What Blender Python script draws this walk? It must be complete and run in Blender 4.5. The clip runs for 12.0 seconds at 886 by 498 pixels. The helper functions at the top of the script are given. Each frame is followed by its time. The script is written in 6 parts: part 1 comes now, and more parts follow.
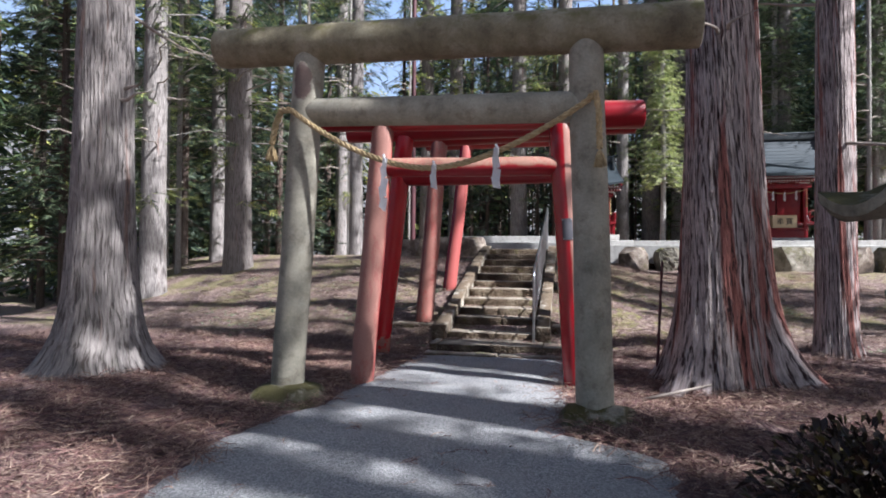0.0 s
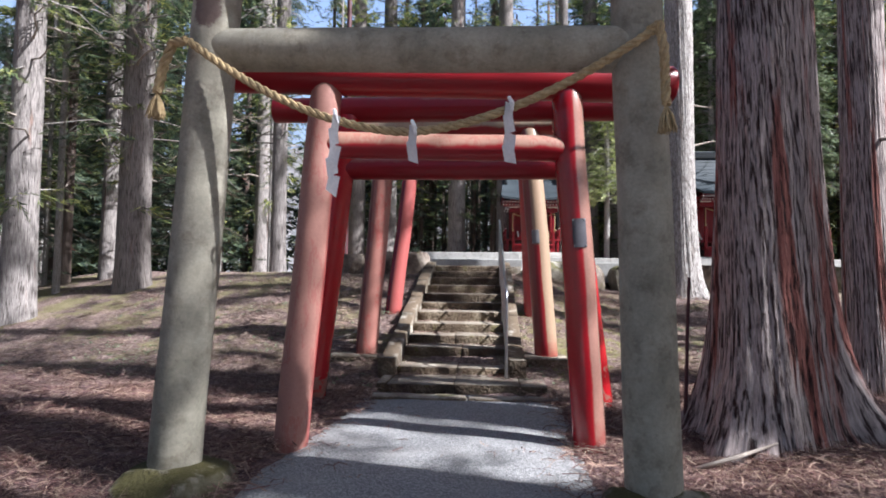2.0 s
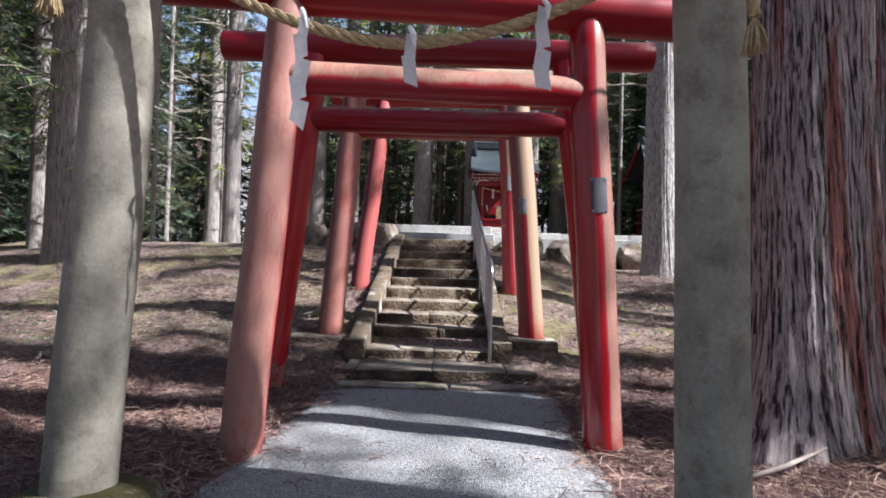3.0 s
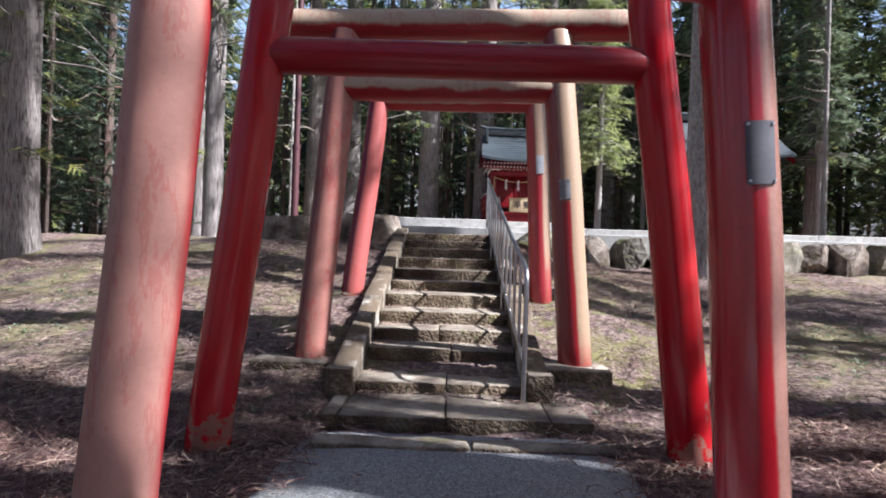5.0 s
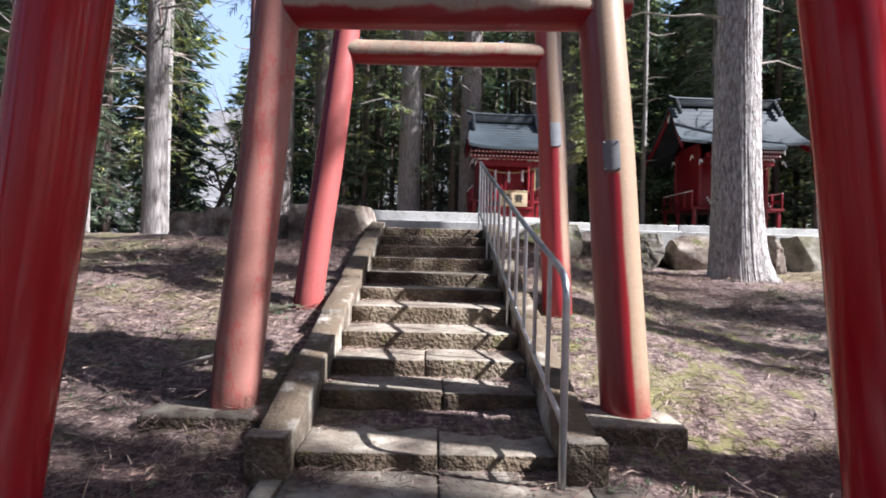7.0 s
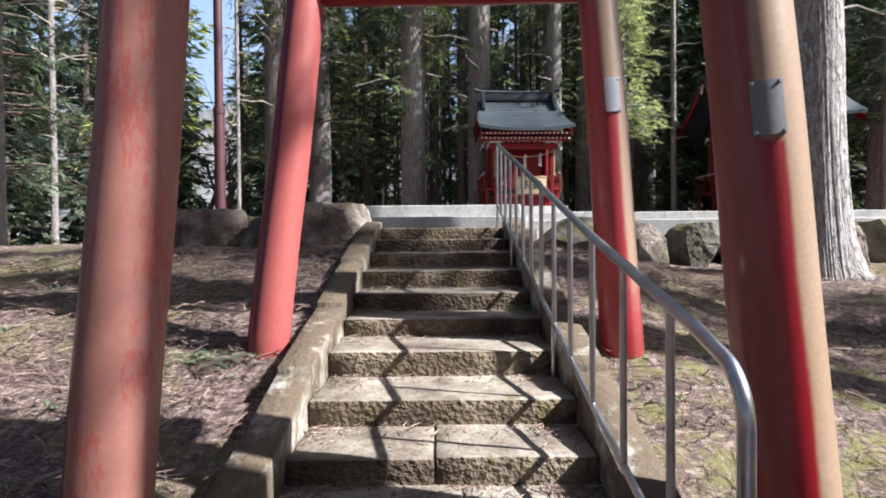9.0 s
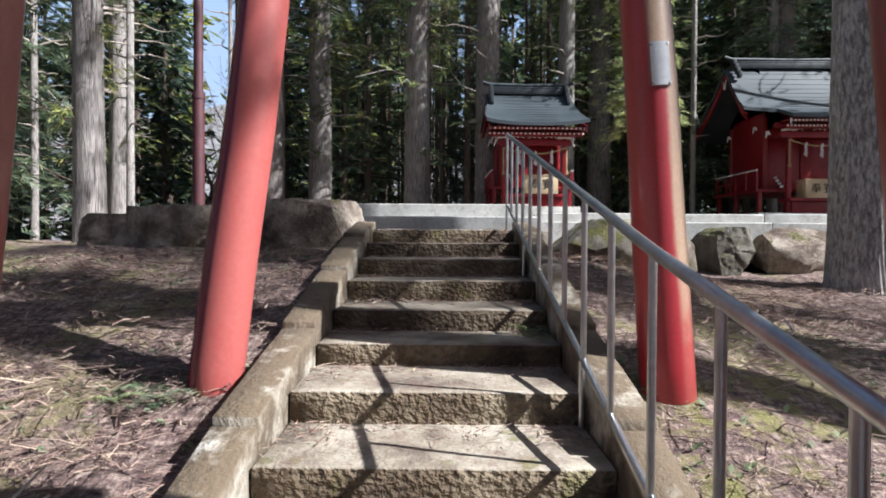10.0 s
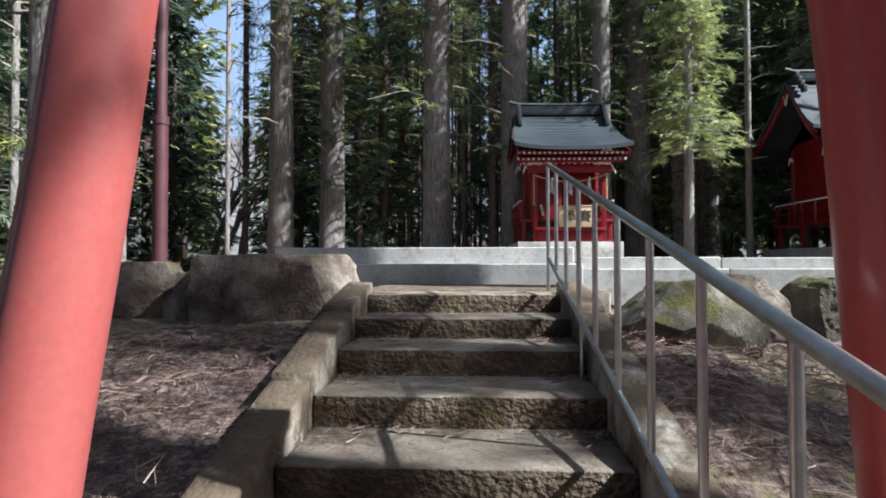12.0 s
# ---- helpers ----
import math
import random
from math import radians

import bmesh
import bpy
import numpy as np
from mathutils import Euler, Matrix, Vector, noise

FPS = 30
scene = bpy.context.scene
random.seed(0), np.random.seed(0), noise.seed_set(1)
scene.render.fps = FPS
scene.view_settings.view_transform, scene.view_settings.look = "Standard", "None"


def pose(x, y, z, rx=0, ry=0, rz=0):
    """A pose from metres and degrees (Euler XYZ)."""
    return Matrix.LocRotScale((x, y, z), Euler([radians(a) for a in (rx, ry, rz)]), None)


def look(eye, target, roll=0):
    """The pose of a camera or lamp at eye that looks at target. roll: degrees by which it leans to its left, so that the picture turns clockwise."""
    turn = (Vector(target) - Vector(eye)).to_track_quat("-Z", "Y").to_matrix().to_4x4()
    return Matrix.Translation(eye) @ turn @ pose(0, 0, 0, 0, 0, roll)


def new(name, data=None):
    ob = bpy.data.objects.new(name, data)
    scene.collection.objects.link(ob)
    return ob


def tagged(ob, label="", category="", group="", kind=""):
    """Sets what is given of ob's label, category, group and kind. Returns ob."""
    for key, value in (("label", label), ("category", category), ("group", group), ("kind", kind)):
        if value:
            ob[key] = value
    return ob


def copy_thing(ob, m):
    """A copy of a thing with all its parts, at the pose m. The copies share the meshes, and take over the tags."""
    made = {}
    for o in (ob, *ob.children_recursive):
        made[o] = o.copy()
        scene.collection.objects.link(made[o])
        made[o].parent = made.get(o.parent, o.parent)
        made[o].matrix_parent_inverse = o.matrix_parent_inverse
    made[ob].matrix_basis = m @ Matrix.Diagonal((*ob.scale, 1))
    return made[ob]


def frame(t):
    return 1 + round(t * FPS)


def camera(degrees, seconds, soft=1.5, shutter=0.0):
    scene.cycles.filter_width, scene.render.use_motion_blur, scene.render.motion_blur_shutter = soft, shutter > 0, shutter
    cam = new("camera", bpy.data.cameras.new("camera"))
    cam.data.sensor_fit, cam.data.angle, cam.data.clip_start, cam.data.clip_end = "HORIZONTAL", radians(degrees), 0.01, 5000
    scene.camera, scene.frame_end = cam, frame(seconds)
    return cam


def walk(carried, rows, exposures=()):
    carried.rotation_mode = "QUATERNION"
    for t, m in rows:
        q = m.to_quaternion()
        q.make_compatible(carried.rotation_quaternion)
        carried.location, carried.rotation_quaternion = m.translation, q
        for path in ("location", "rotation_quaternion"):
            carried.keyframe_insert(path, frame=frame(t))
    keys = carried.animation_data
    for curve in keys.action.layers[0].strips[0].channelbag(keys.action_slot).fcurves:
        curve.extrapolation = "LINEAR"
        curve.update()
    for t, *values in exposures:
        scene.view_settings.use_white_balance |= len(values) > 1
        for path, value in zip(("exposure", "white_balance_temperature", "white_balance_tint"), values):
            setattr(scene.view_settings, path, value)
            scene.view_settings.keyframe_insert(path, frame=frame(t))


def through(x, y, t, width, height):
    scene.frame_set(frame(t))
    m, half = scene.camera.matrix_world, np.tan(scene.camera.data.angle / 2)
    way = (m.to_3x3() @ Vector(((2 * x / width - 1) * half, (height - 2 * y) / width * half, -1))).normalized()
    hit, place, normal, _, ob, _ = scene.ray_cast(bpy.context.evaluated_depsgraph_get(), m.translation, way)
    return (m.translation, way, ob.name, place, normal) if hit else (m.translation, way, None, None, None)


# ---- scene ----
cam = camera(74.6, 12.0, 1.8)
PATH = [
    (0, (1.226, -0.024, 1.617), (0.804, 1.931, 1.65), 0.4),
    (0.5, (0.969, 0.449, 1.616), (0.61, 2.416, 1.668), -1.0),
    (1, (0.777, 0.941, 1.588), (0.436, 2.911, 1.648), 1.3),
    (1.5, (0.545, 1.423, 1.574), (0.287, 3.405, 1.645), 1.9),
    (2, (0.378, 1.97, 1.55), (0.218, 3.961, 1.655), 0.6),
    (2.5, (0.193, 2.464, 1.499), (0.127, 4.461, 1.596), 1.5),
    (2.7, (0.098, 2.672, 1.49), (0.081, 4.671, 1.529), 1.5),
    (4.5, (0.004, 4.475, 1.525), (-0.039, 6.475, 1.536), 1.5),
    (5, (-0.083, 4.983, 1.534), (-0.115, 6.983, 1.545), 1.8),
    (5.5, (-0.177, 5.488, 1.522), (-0.152, 7.488, 1.563), 1.7),
    (6, (-0.206, 5.989, 1.522), (-0.193, 7.988, 1.539), 2.8),
    (6.5, (-0.232, 6.507, 1.54), (-0.164, 8.505, 1.515), 2.0),
    (7, (-0.165, 7.042, 1.515), (-0.132, 9.042, 1.526), 1.5),
    (7.2, (-0.186, 7.248, 1.528), (-0.136, 9.248, 1.521), 0.5),
    (8.8, (-0.174, 8.739, 1.696), (-0.211, 10.738, 1.641), 0.2),
    (9, (-0.157, 8.949, 1.742), (-0.158, 10.949, 1.712), -0.5),
    (9.5, (-0.14, 9.437, 1.767), (-0.138, 11.437, 1.748), -1.7),
    (10, (-0.103, 9.924, 1.789), (-0.124, 11.923, 1.757), 0.3),
    (10.5, (-0.065, 10.436, 1.831), (-0.084, 12.436, 1.799), 0.1),
    (11, (-0.052, 10.828, 1.919), (-0.117, 12.827, 1.903), 0.5),
    (11.5, (-0.092, 11.255, 2.05), (-0.163, 13.253, 2.068), -0.8),
    (12, (-0.078, 11.746, 2.178), (-0.184, 13.742, 2.227), -0.1),
]
walk(cam, [(t, look(eye, target, roll)) for t, eye, target, roll in PATH], [(0, 1.36, 5800, 13), (3, 1.45, 5850, 14), (5.5, 1.54, 5750, 15), (7, 1.6, 5800, 15), (9, 1.42, 5900, 12), (10.5, 1.29, 5850, 10), (12, 1.24, 5750, 8)])

# ---- world, sun, exposure ----
SUN_WAY = Vector((-1.0, 0.28, -0.98)).normalized()
world = bpy.data.worlds.new("world")
scene.world = world
world.use_nodes = True
wn, wl = world.node_tree.nodes, world.node_tree.links
sky = wn.new("ShaderNodeTexSky")
sky.sky_type = "NISHITA"
sky.sun_disc = False
sky.sun_elevation = math.asin(-SUN_WAY.z)
sky.sun_rotation = math.atan2(-SUN_WAY.x, -SUN_WAY.y)
sky.air_density, sky.dust_density, sky.ozone_density = 1.0, 2.4, 1.0
wl.new(sky.outputs[0], wn["Background"].inputs[0])
wn["Background"].inputs[1].default_value = 0.047
sun = new("sun", bpy.data.lights.new("sun", "SUN"))
sun.data.energy, sun.data.angle, sun.data.color = 5.0, radians(0.6), (1.0, 0.955, 0.89)
sun.matrix_world = look((30, -15, 40), Vector((30, -15, 40)) + SUN_WAY)


# ---- materials ----
def ramp(nt, fac, stops):
    n = nt.nodes.new("ShaderNodeValToRGB")
    el = n.color_ramp.elements
    while len(el) < len(stops):
        el.new(0.5)
    for e, (p, c) in zip(el, stops):
        e.position, e.color = p, (*c, 1.0)
    nt.links.new(fac, n.inputs[0])
    return n.outputs[0]


def noise_tex(nt, vec, scale, detail=6.0, rough=0.6, stretch=(1, 1, 1)):
    m = nt.nodes.new("ShaderNodeMapping")
    m.inputs["Scale"].default_value = stretch
    nt.links.new(vec, m.inputs[0])
    n = nt.nodes.new("ShaderNodeTexNoise")
    n.inputs["Scale"].default_value = scale
    n.inputs["Detail"].default_value = detail
    n.inputs["Roughness"].default_value = rough
    nt.links.new(m.outputs[0], n.inputs["Vector"])
    return n.outputs["Fac"]


def mixc(nt, fac, a, b, blend="MIX"):
    n = nt.nodes.new("ShaderNodeMix")
    n.data_type, n.blend_type = "RGBA", blend
    for sock, v in ((n.inputs[0], fac), (n.inputs[6], a), (n.inputs[7], b)):
        if isinstance(v, (int, float)):
            sock.default_value = v
        elif isinstance(v, tuple):
            sock.default_value = (*v, 1.0)
        else:
            nt.links.new(v, sock)
    return n.outputs[2]


def math_node(nt, op, a, b=0.0, c=0.0):
    n = nt.nodes.new("ShaderNodeMath")
    n.operation = op
    for sock, v in zip(n.inputs, (a, b, c)):
        if isinstance(v, (int, float)):
            sock.default_value = v
        else:
            nt.links.new(v, sock)
    return n.outputs[0]


def smooth(nt, v, lo, hi):
    n = nt.nodes.new("ShaderNodeMapRange")
    n.interpolation_type = "SMOOTHSTEP"
    nt.links.new(v, n.inputs[0])
    n.inputs[1].default_value, n.inputs[2].default_value = lo, hi
    return n.outputs[0]


def base_mat(name, rough=0.8, metallic=0.0, world_space=True):
    m = bpy.data.materials.new(name)
    m.use_nodes = True
    nt = m.node_tree
    b = nt.nodes["Principled BSDF"]
    b.inputs["Roughness"].default_value = rough
    b.inputs["Metallic"].default_value = metallic
    if world_space:
        vec = nt.nodes.new("ShaderNodeNewGeometry").outputs["Position"]
    else:
        vec = nt.nodes.new("ShaderNodeTexCoord").outputs["Object"]
    return m, nt, b, vec


def set_bump(nt, b, height, strength=0.5, distance=0.02):
    n = nt.nodes.new("ShaderNodeBump")
    n.inputs["Strength"].default_value = strength
    n.inputs["Distance"].default_value = distance
    nt.links.new(height, n.inputs["Height"])
    nt.links.new(n.outputs[0], b.inputs["Normal"])


def random_value(nt, island=False):
    if island:
        return nt.nodes.new("ShaderNodeNewGeometry").outputs["Random Per Island"]
    return nt.nodes.new("ShaderNodeObjectInfo").outputs["Random"]


def mat_plain(name, stops, scale, rough=0.8, bump=0.3, dist=0.01, stretch=(1, 1, 1), metallic=0.0, world_space=True, fine=40.0, speck=0.25):
    m, nt, b, vec = base_mat(name, rough, metallic, world_space)
    f = noise_tex(nt, vec, scale, 6, 0.6, stretch)
    g = noise_tex(nt, vec, fine, 4, 0.7, stretch)
    col = ramp(nt, f, stops)
    dark = ramp(nt, g, [(0.3, (0.45, 0.45, 0.45)), (0.7, (1.15, 1.15, 1.15))])
    col = mixc(nt, speck, col, mixc(nt, 1.0, col, dark, "MULTIPLY"))
    nt.links.new(col, b.inputs["Base Color"])
    if bump:
        set_bump(nt, b, math_node(nt, "ADD", math_node(nt, "MULTIPLY", f, 1.5), g), bump, dist)
    return m


def moss_on(nt, b, vec, col, amount=0.5, colour=(0.10, 0.095, 0.022)):
    n = nt.nodes.new("ShaderNodeNewGeometry")
    s = nt.nodes.new("ShaderNodeSeparateXYZ")
    nt.links.new(n.outputs["Normal"], s.inputs[0])
    f = noise_tex(nt, vec, 4.0, 5, 0.65)
    up = math_node(nt, "MULTIPLY", smooth(nt, s.outputs[2], -0.2, 0.9), smooth(nt, f, 0.62 - amount * 0.3, 0.72 - amount * 0.25))
    return mixc(nt, up, col, colour)


def mat_stone(name, stops, moss=0.3, chisel=0.0, rough=0.9, dist=0.015, growth=(0.10, 0.095, 0.022)):
    m, nt, b, vec = base_mat(name, rough)
    f = noise_tex(nt, vec, 2.2, 7, 0.65)
    g = noise_tex(nt, vec, 38.0, 4, 0.7)
    col = ramp(nt, f, stops)
    col = mixc(nt, 0.35, col, mixc(nt, 1.0, col, ramp(nt, g, [(0.3, (0.4, 0.4, 0.4)), (0.7, (1.2, 1.2, 1.2))]), "MULTIPLY"))
    rnd = ramp(nt, random_value(nt), [(0.0, (0.8, 0.8, 0.8)), (1.0, (1.1, 1.08, 1.05))])
    col = mixc(nt, 1.0, col, rnd, "MULTIPLY")
    stain = smooth(nt, noise_tex(nt, vec, 6.5, 6, 0.7), 0.50, 0.66)
    col = mixc(nt, math_node(nt, "MULTIPLY", stain, 0.45), col, mixc(nt, 1.0, col, (0.42, 0.36, 0.31), "MULTIPLY"))
    if moss:
        col = moss_on(nt, b, vec, col, moss, growth)
    nt.links.new(col, b.inputs["Base Color"])
    h = math_node(nt, "ADD", f, math_node(nt, "MULTIPLY", g, 0.5))
    if chisel:
        c = noise_tex(nt, vec, 16.0, 2, 0.5, (1.6, 1.0, 0.7))
        h = math_node(nt, "ADD", h, math_node(nt, "MULTIPLY", c, chisel))
    set_bump(nt, b, h, 0.8, dist)
    return m


def mat_step():
    m, nt, b, vec = base_mat("hewn_step_stone", 0.93)
    geo = nt.nodes.new("ShaderNodeNewGeometry")
    s = nt.nodes.new("ShaderNodeSeparateXYZ")
    nt.links.new(geo.outputs["Normal"], s.inputs[0])
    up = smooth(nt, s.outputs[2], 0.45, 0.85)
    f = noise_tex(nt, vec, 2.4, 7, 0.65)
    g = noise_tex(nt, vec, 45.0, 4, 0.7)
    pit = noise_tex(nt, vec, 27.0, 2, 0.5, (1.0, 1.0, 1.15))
    # risers darker than treads: mossy stone, plus some of their shade put in the colour
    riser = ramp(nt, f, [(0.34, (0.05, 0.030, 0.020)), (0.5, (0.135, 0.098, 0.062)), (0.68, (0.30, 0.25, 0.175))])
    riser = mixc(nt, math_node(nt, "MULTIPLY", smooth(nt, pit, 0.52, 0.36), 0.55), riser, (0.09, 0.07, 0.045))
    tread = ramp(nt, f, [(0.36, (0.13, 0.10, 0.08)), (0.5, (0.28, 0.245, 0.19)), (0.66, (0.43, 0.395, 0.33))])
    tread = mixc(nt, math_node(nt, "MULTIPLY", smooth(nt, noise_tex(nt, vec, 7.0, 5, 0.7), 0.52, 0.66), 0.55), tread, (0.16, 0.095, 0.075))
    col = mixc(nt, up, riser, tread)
    col = mixc(nt, math_node(nt, "MULTIPLY", smooth(nt, noise_tex(nt, vec, 3.3, 5, 0.6), 0.60, 0.70), 0.6), col, (0.13, 0.125, 0.03))
    col = mixc(nt, 0.35, col, mixc(nt, 1.0, col, ramp(nt, g, [(0.3, (0.4, 0.4, 0.4)), (0.7, (1.2, 1.2, 1.2))]), "MULTIPLY"))
    rnd = ramp(nt, random_value(nt), [(0.0, (0.65, 0.63, 0.62)), (1.0, (1.12, 1.1, 1.08))])
    col = mixc(nt, 1.0, col, rnd, "MULTIPLY")
    nt.links.new(col, b.inputs["Base Color"])
    h = math_node(nt, "ADD", math_node(nt, "MULTIPLY", g, 0.25), math_node(nt, "MULTIPLY", math_node(nt, "MULTIPLY", pit, 2.2), math_node(nt, "SUBTRACT", 1.0, math_node(nt, "MULTIPLY", up, 0.8))))
    set_bump(nt, b, h, 0.9, 0.03)
    return m


def mat_bark(name, pale, dark, red, reds=0.5, grain=36.0, gap=0.0, run=0.021, world_space=False, girth=0.4, twist=0.04):
    """Fibrous bark: long strips, deep furrows between them, and bare red patches."""
    m, nt, b, vec = base_mat(name, 0.95, 0.0, world_space)
    if not world_space:
        cyl = nt.nodes.new("ShaderNodeSeparateXYZ")
        nt.links.new(vec, cyl.inputs[0])
        flat = nt.nodes.new("ShaderNodeCombineXYZ")
        for k in (0, 1):
            nt.links.new(cyl.outputs[k], flat.inputs[k])
        unit = nt.nodes.new("ShaderNodeVectorMath")
        unit.operation = "NORMALIZE"
        nt.links.new(flat.outputs[0], unit.inputs[0])
        ring = nt.nodes.new("ShaderNodeVectorMath")
        ring.operation = "SCALE"
        nt.links.new(unit.outputs[0], ring.inputs[0])
        ring.inputs["Scale"].default_value = girth
        rise = nt.nodes.new("ShaderNodeCombineXYZ")
        nt.links.new(cyl.outputs[2], rise.inputs[2])
        both = nt.nodes.new("ShaderNodeVectorMath")
        nt.links.new(ring.outputs[0], both.inputs[0])
        nt.links.new(rise.outputs[0], both.inputs[1])
        turn = nt.nodes.new("ShaderNodeVectorRotate")
        turn.rotation_type = "Z_AXIS"
        nt.links.new(both.outputs[0], turn.inputs["Vector"])
        nt.links.new(math_node(nt, "MULTIPLY", cyl.outputs[2], twist), turn.inputs["Angle"])
        vec = turn.outputs[0]
    warp = noise_tex(nt, vec, 1.3, 3, 0.5)
    # strips wander a little as they climb
    sway = nt.nodes.new("ShaderNodeVectorMath")
    sway.operation = "MULTIPLY_ADD"
    nt.links.new(noise_tex(nt, vec, 2.4, 3, 0.5), sway.inputs[0])
    sway.inputs[1].default_value = (0.09, 0.09, 0)
    nt.links.new(vec, sway.inputs[2])
    vec = sway.outputs[0]
    strip = noise_tex(nt, vec, grain, 4, 0.6, (1, 1, run))
    fine = noise_tex(nt, vec, 60.0, 4, 0.7, (1, 1, max(0.045, run)))
    patch = noise_tex(nt, vec, 5.0, 4, 0.6, (1, 1, 0.07))
    lichen = noise_tex(nt, vec, 3.0, 5, 0.65, (1, 1, 0.6))
    furrow = smooth(nt, strip, 0.34 + gap, 0.50 + gap * 0.6)
    col = ramp(nt, strip, [(0.36, tuple(0.6 * k for k in pale)), (0.52, tuple(0.85 * k for k in pale)), (0.68, tuple(1.15 * k for k in pale))])
    col = mixc(nt, math_node(nt, "MULTIPLY", smooth(nt, patch, 0.62 - 0.2 * reds, 0.72 - 0.2 * reds), 0.85), col, mixc(nt, fine, red, tuple(1.5 * k for k in red)))
    col = mixc(nt, math_node(nt, "MULTIPLY", smooth(nt, lichen, 0.60, 0.75), 0.4), col, (0.30, 0.31, 0.25))
    col = mixc(nt, furrow, dark, col)
    col = mixc(nt, 0.6, col, mixc(nt, 1.0, col, ramp(nt, fine, [(0.3, (0.35, 0.33, 0.32)), (0.65, (1.25, 1.25, 1.25))]), "MULTIPLY"))
    rnd = ramp(nt, random_value(nt), [(0.0, (0.75, 0.72, 0.70)), (1.0, (1.1, 1.1, 1.1))])
    col = mixc(nt, 1.0, col, rnd, "MULTIPLY")
    nt.links.new(col, b.inputs["Base Color"])
    h = math_node(nt, "ADD", furrow, math_node(nt, "MULTIPLY", math_node(nt, "ADD", fine, warp), 0.5))
    set_bump(nt, b, h, 0.9, 0.02)
    return m


def mat_leaf(name, a, b_, c, gloss=0.5, through=0.25, aged=0.0):
    m, nt, b, vec = base_mat(name, gloss)
    r = random_value(nt, True)
    col = ramp(nt, r, [(0.0, a), (0.55, b_), (1.0, c)])
    col = mixc(nt, 0.6, col, mixc(nt, 1.0, col, ramp(nt, noise_tex(nt, vec, 0.8, 3), [(0.35, (0.6, 0.65, 0.6)), (0.65, (1.3, 1.25, 1.0))]), "MULTIPLY"))
    if not aged:
        col = mixc(nt, 1.0, col, ramp(nt, random_value(nt), [(0.0, (0.5, 0.55, 0.62)), (0.5, (0.95, 1.0, 1.0)), (1.0, (1.75, 1.6, 1.1))]), "MULTIPLY")
    if aged:
        s = nt.nodes.new("ShaderNodeSeparateXYZ")
        nt.links.new(vec, s.inputs[0])
        old = math_node(nt, "MULTIPLY", smooth(nt, math_node(nt, "ADD", s.outputs[1], math_node(nt, "MULTIPLY", noise_tex(nt, vec, 0.5, 3), 4.0)), 10.5, 13.5), aged)
        col = mixc(nt, old, col, mixc(nt, r, (0.15, 0.125, 0.10), (0.42, 0.36, 0.29)))
    nt.links.new(col, b.inputs["Base Color"])
    tr = nt.nodes.new("ShaderNodeBsdfTranslucent")
    nt.links.new(col, tr.inputs[0])
    mx = nt.nodes.new("ShaderNodeMixShader")
    mx.inputs[0].default_value = through
    nt.links.new(b.outputs[0], mx.inputs[1])
    nt.links.new(tr.outputs[0], mx.inputs[2])
    nt.links.new(mx.outputs[0], nt.nodes["Material Output"].inputs[0])
    return m


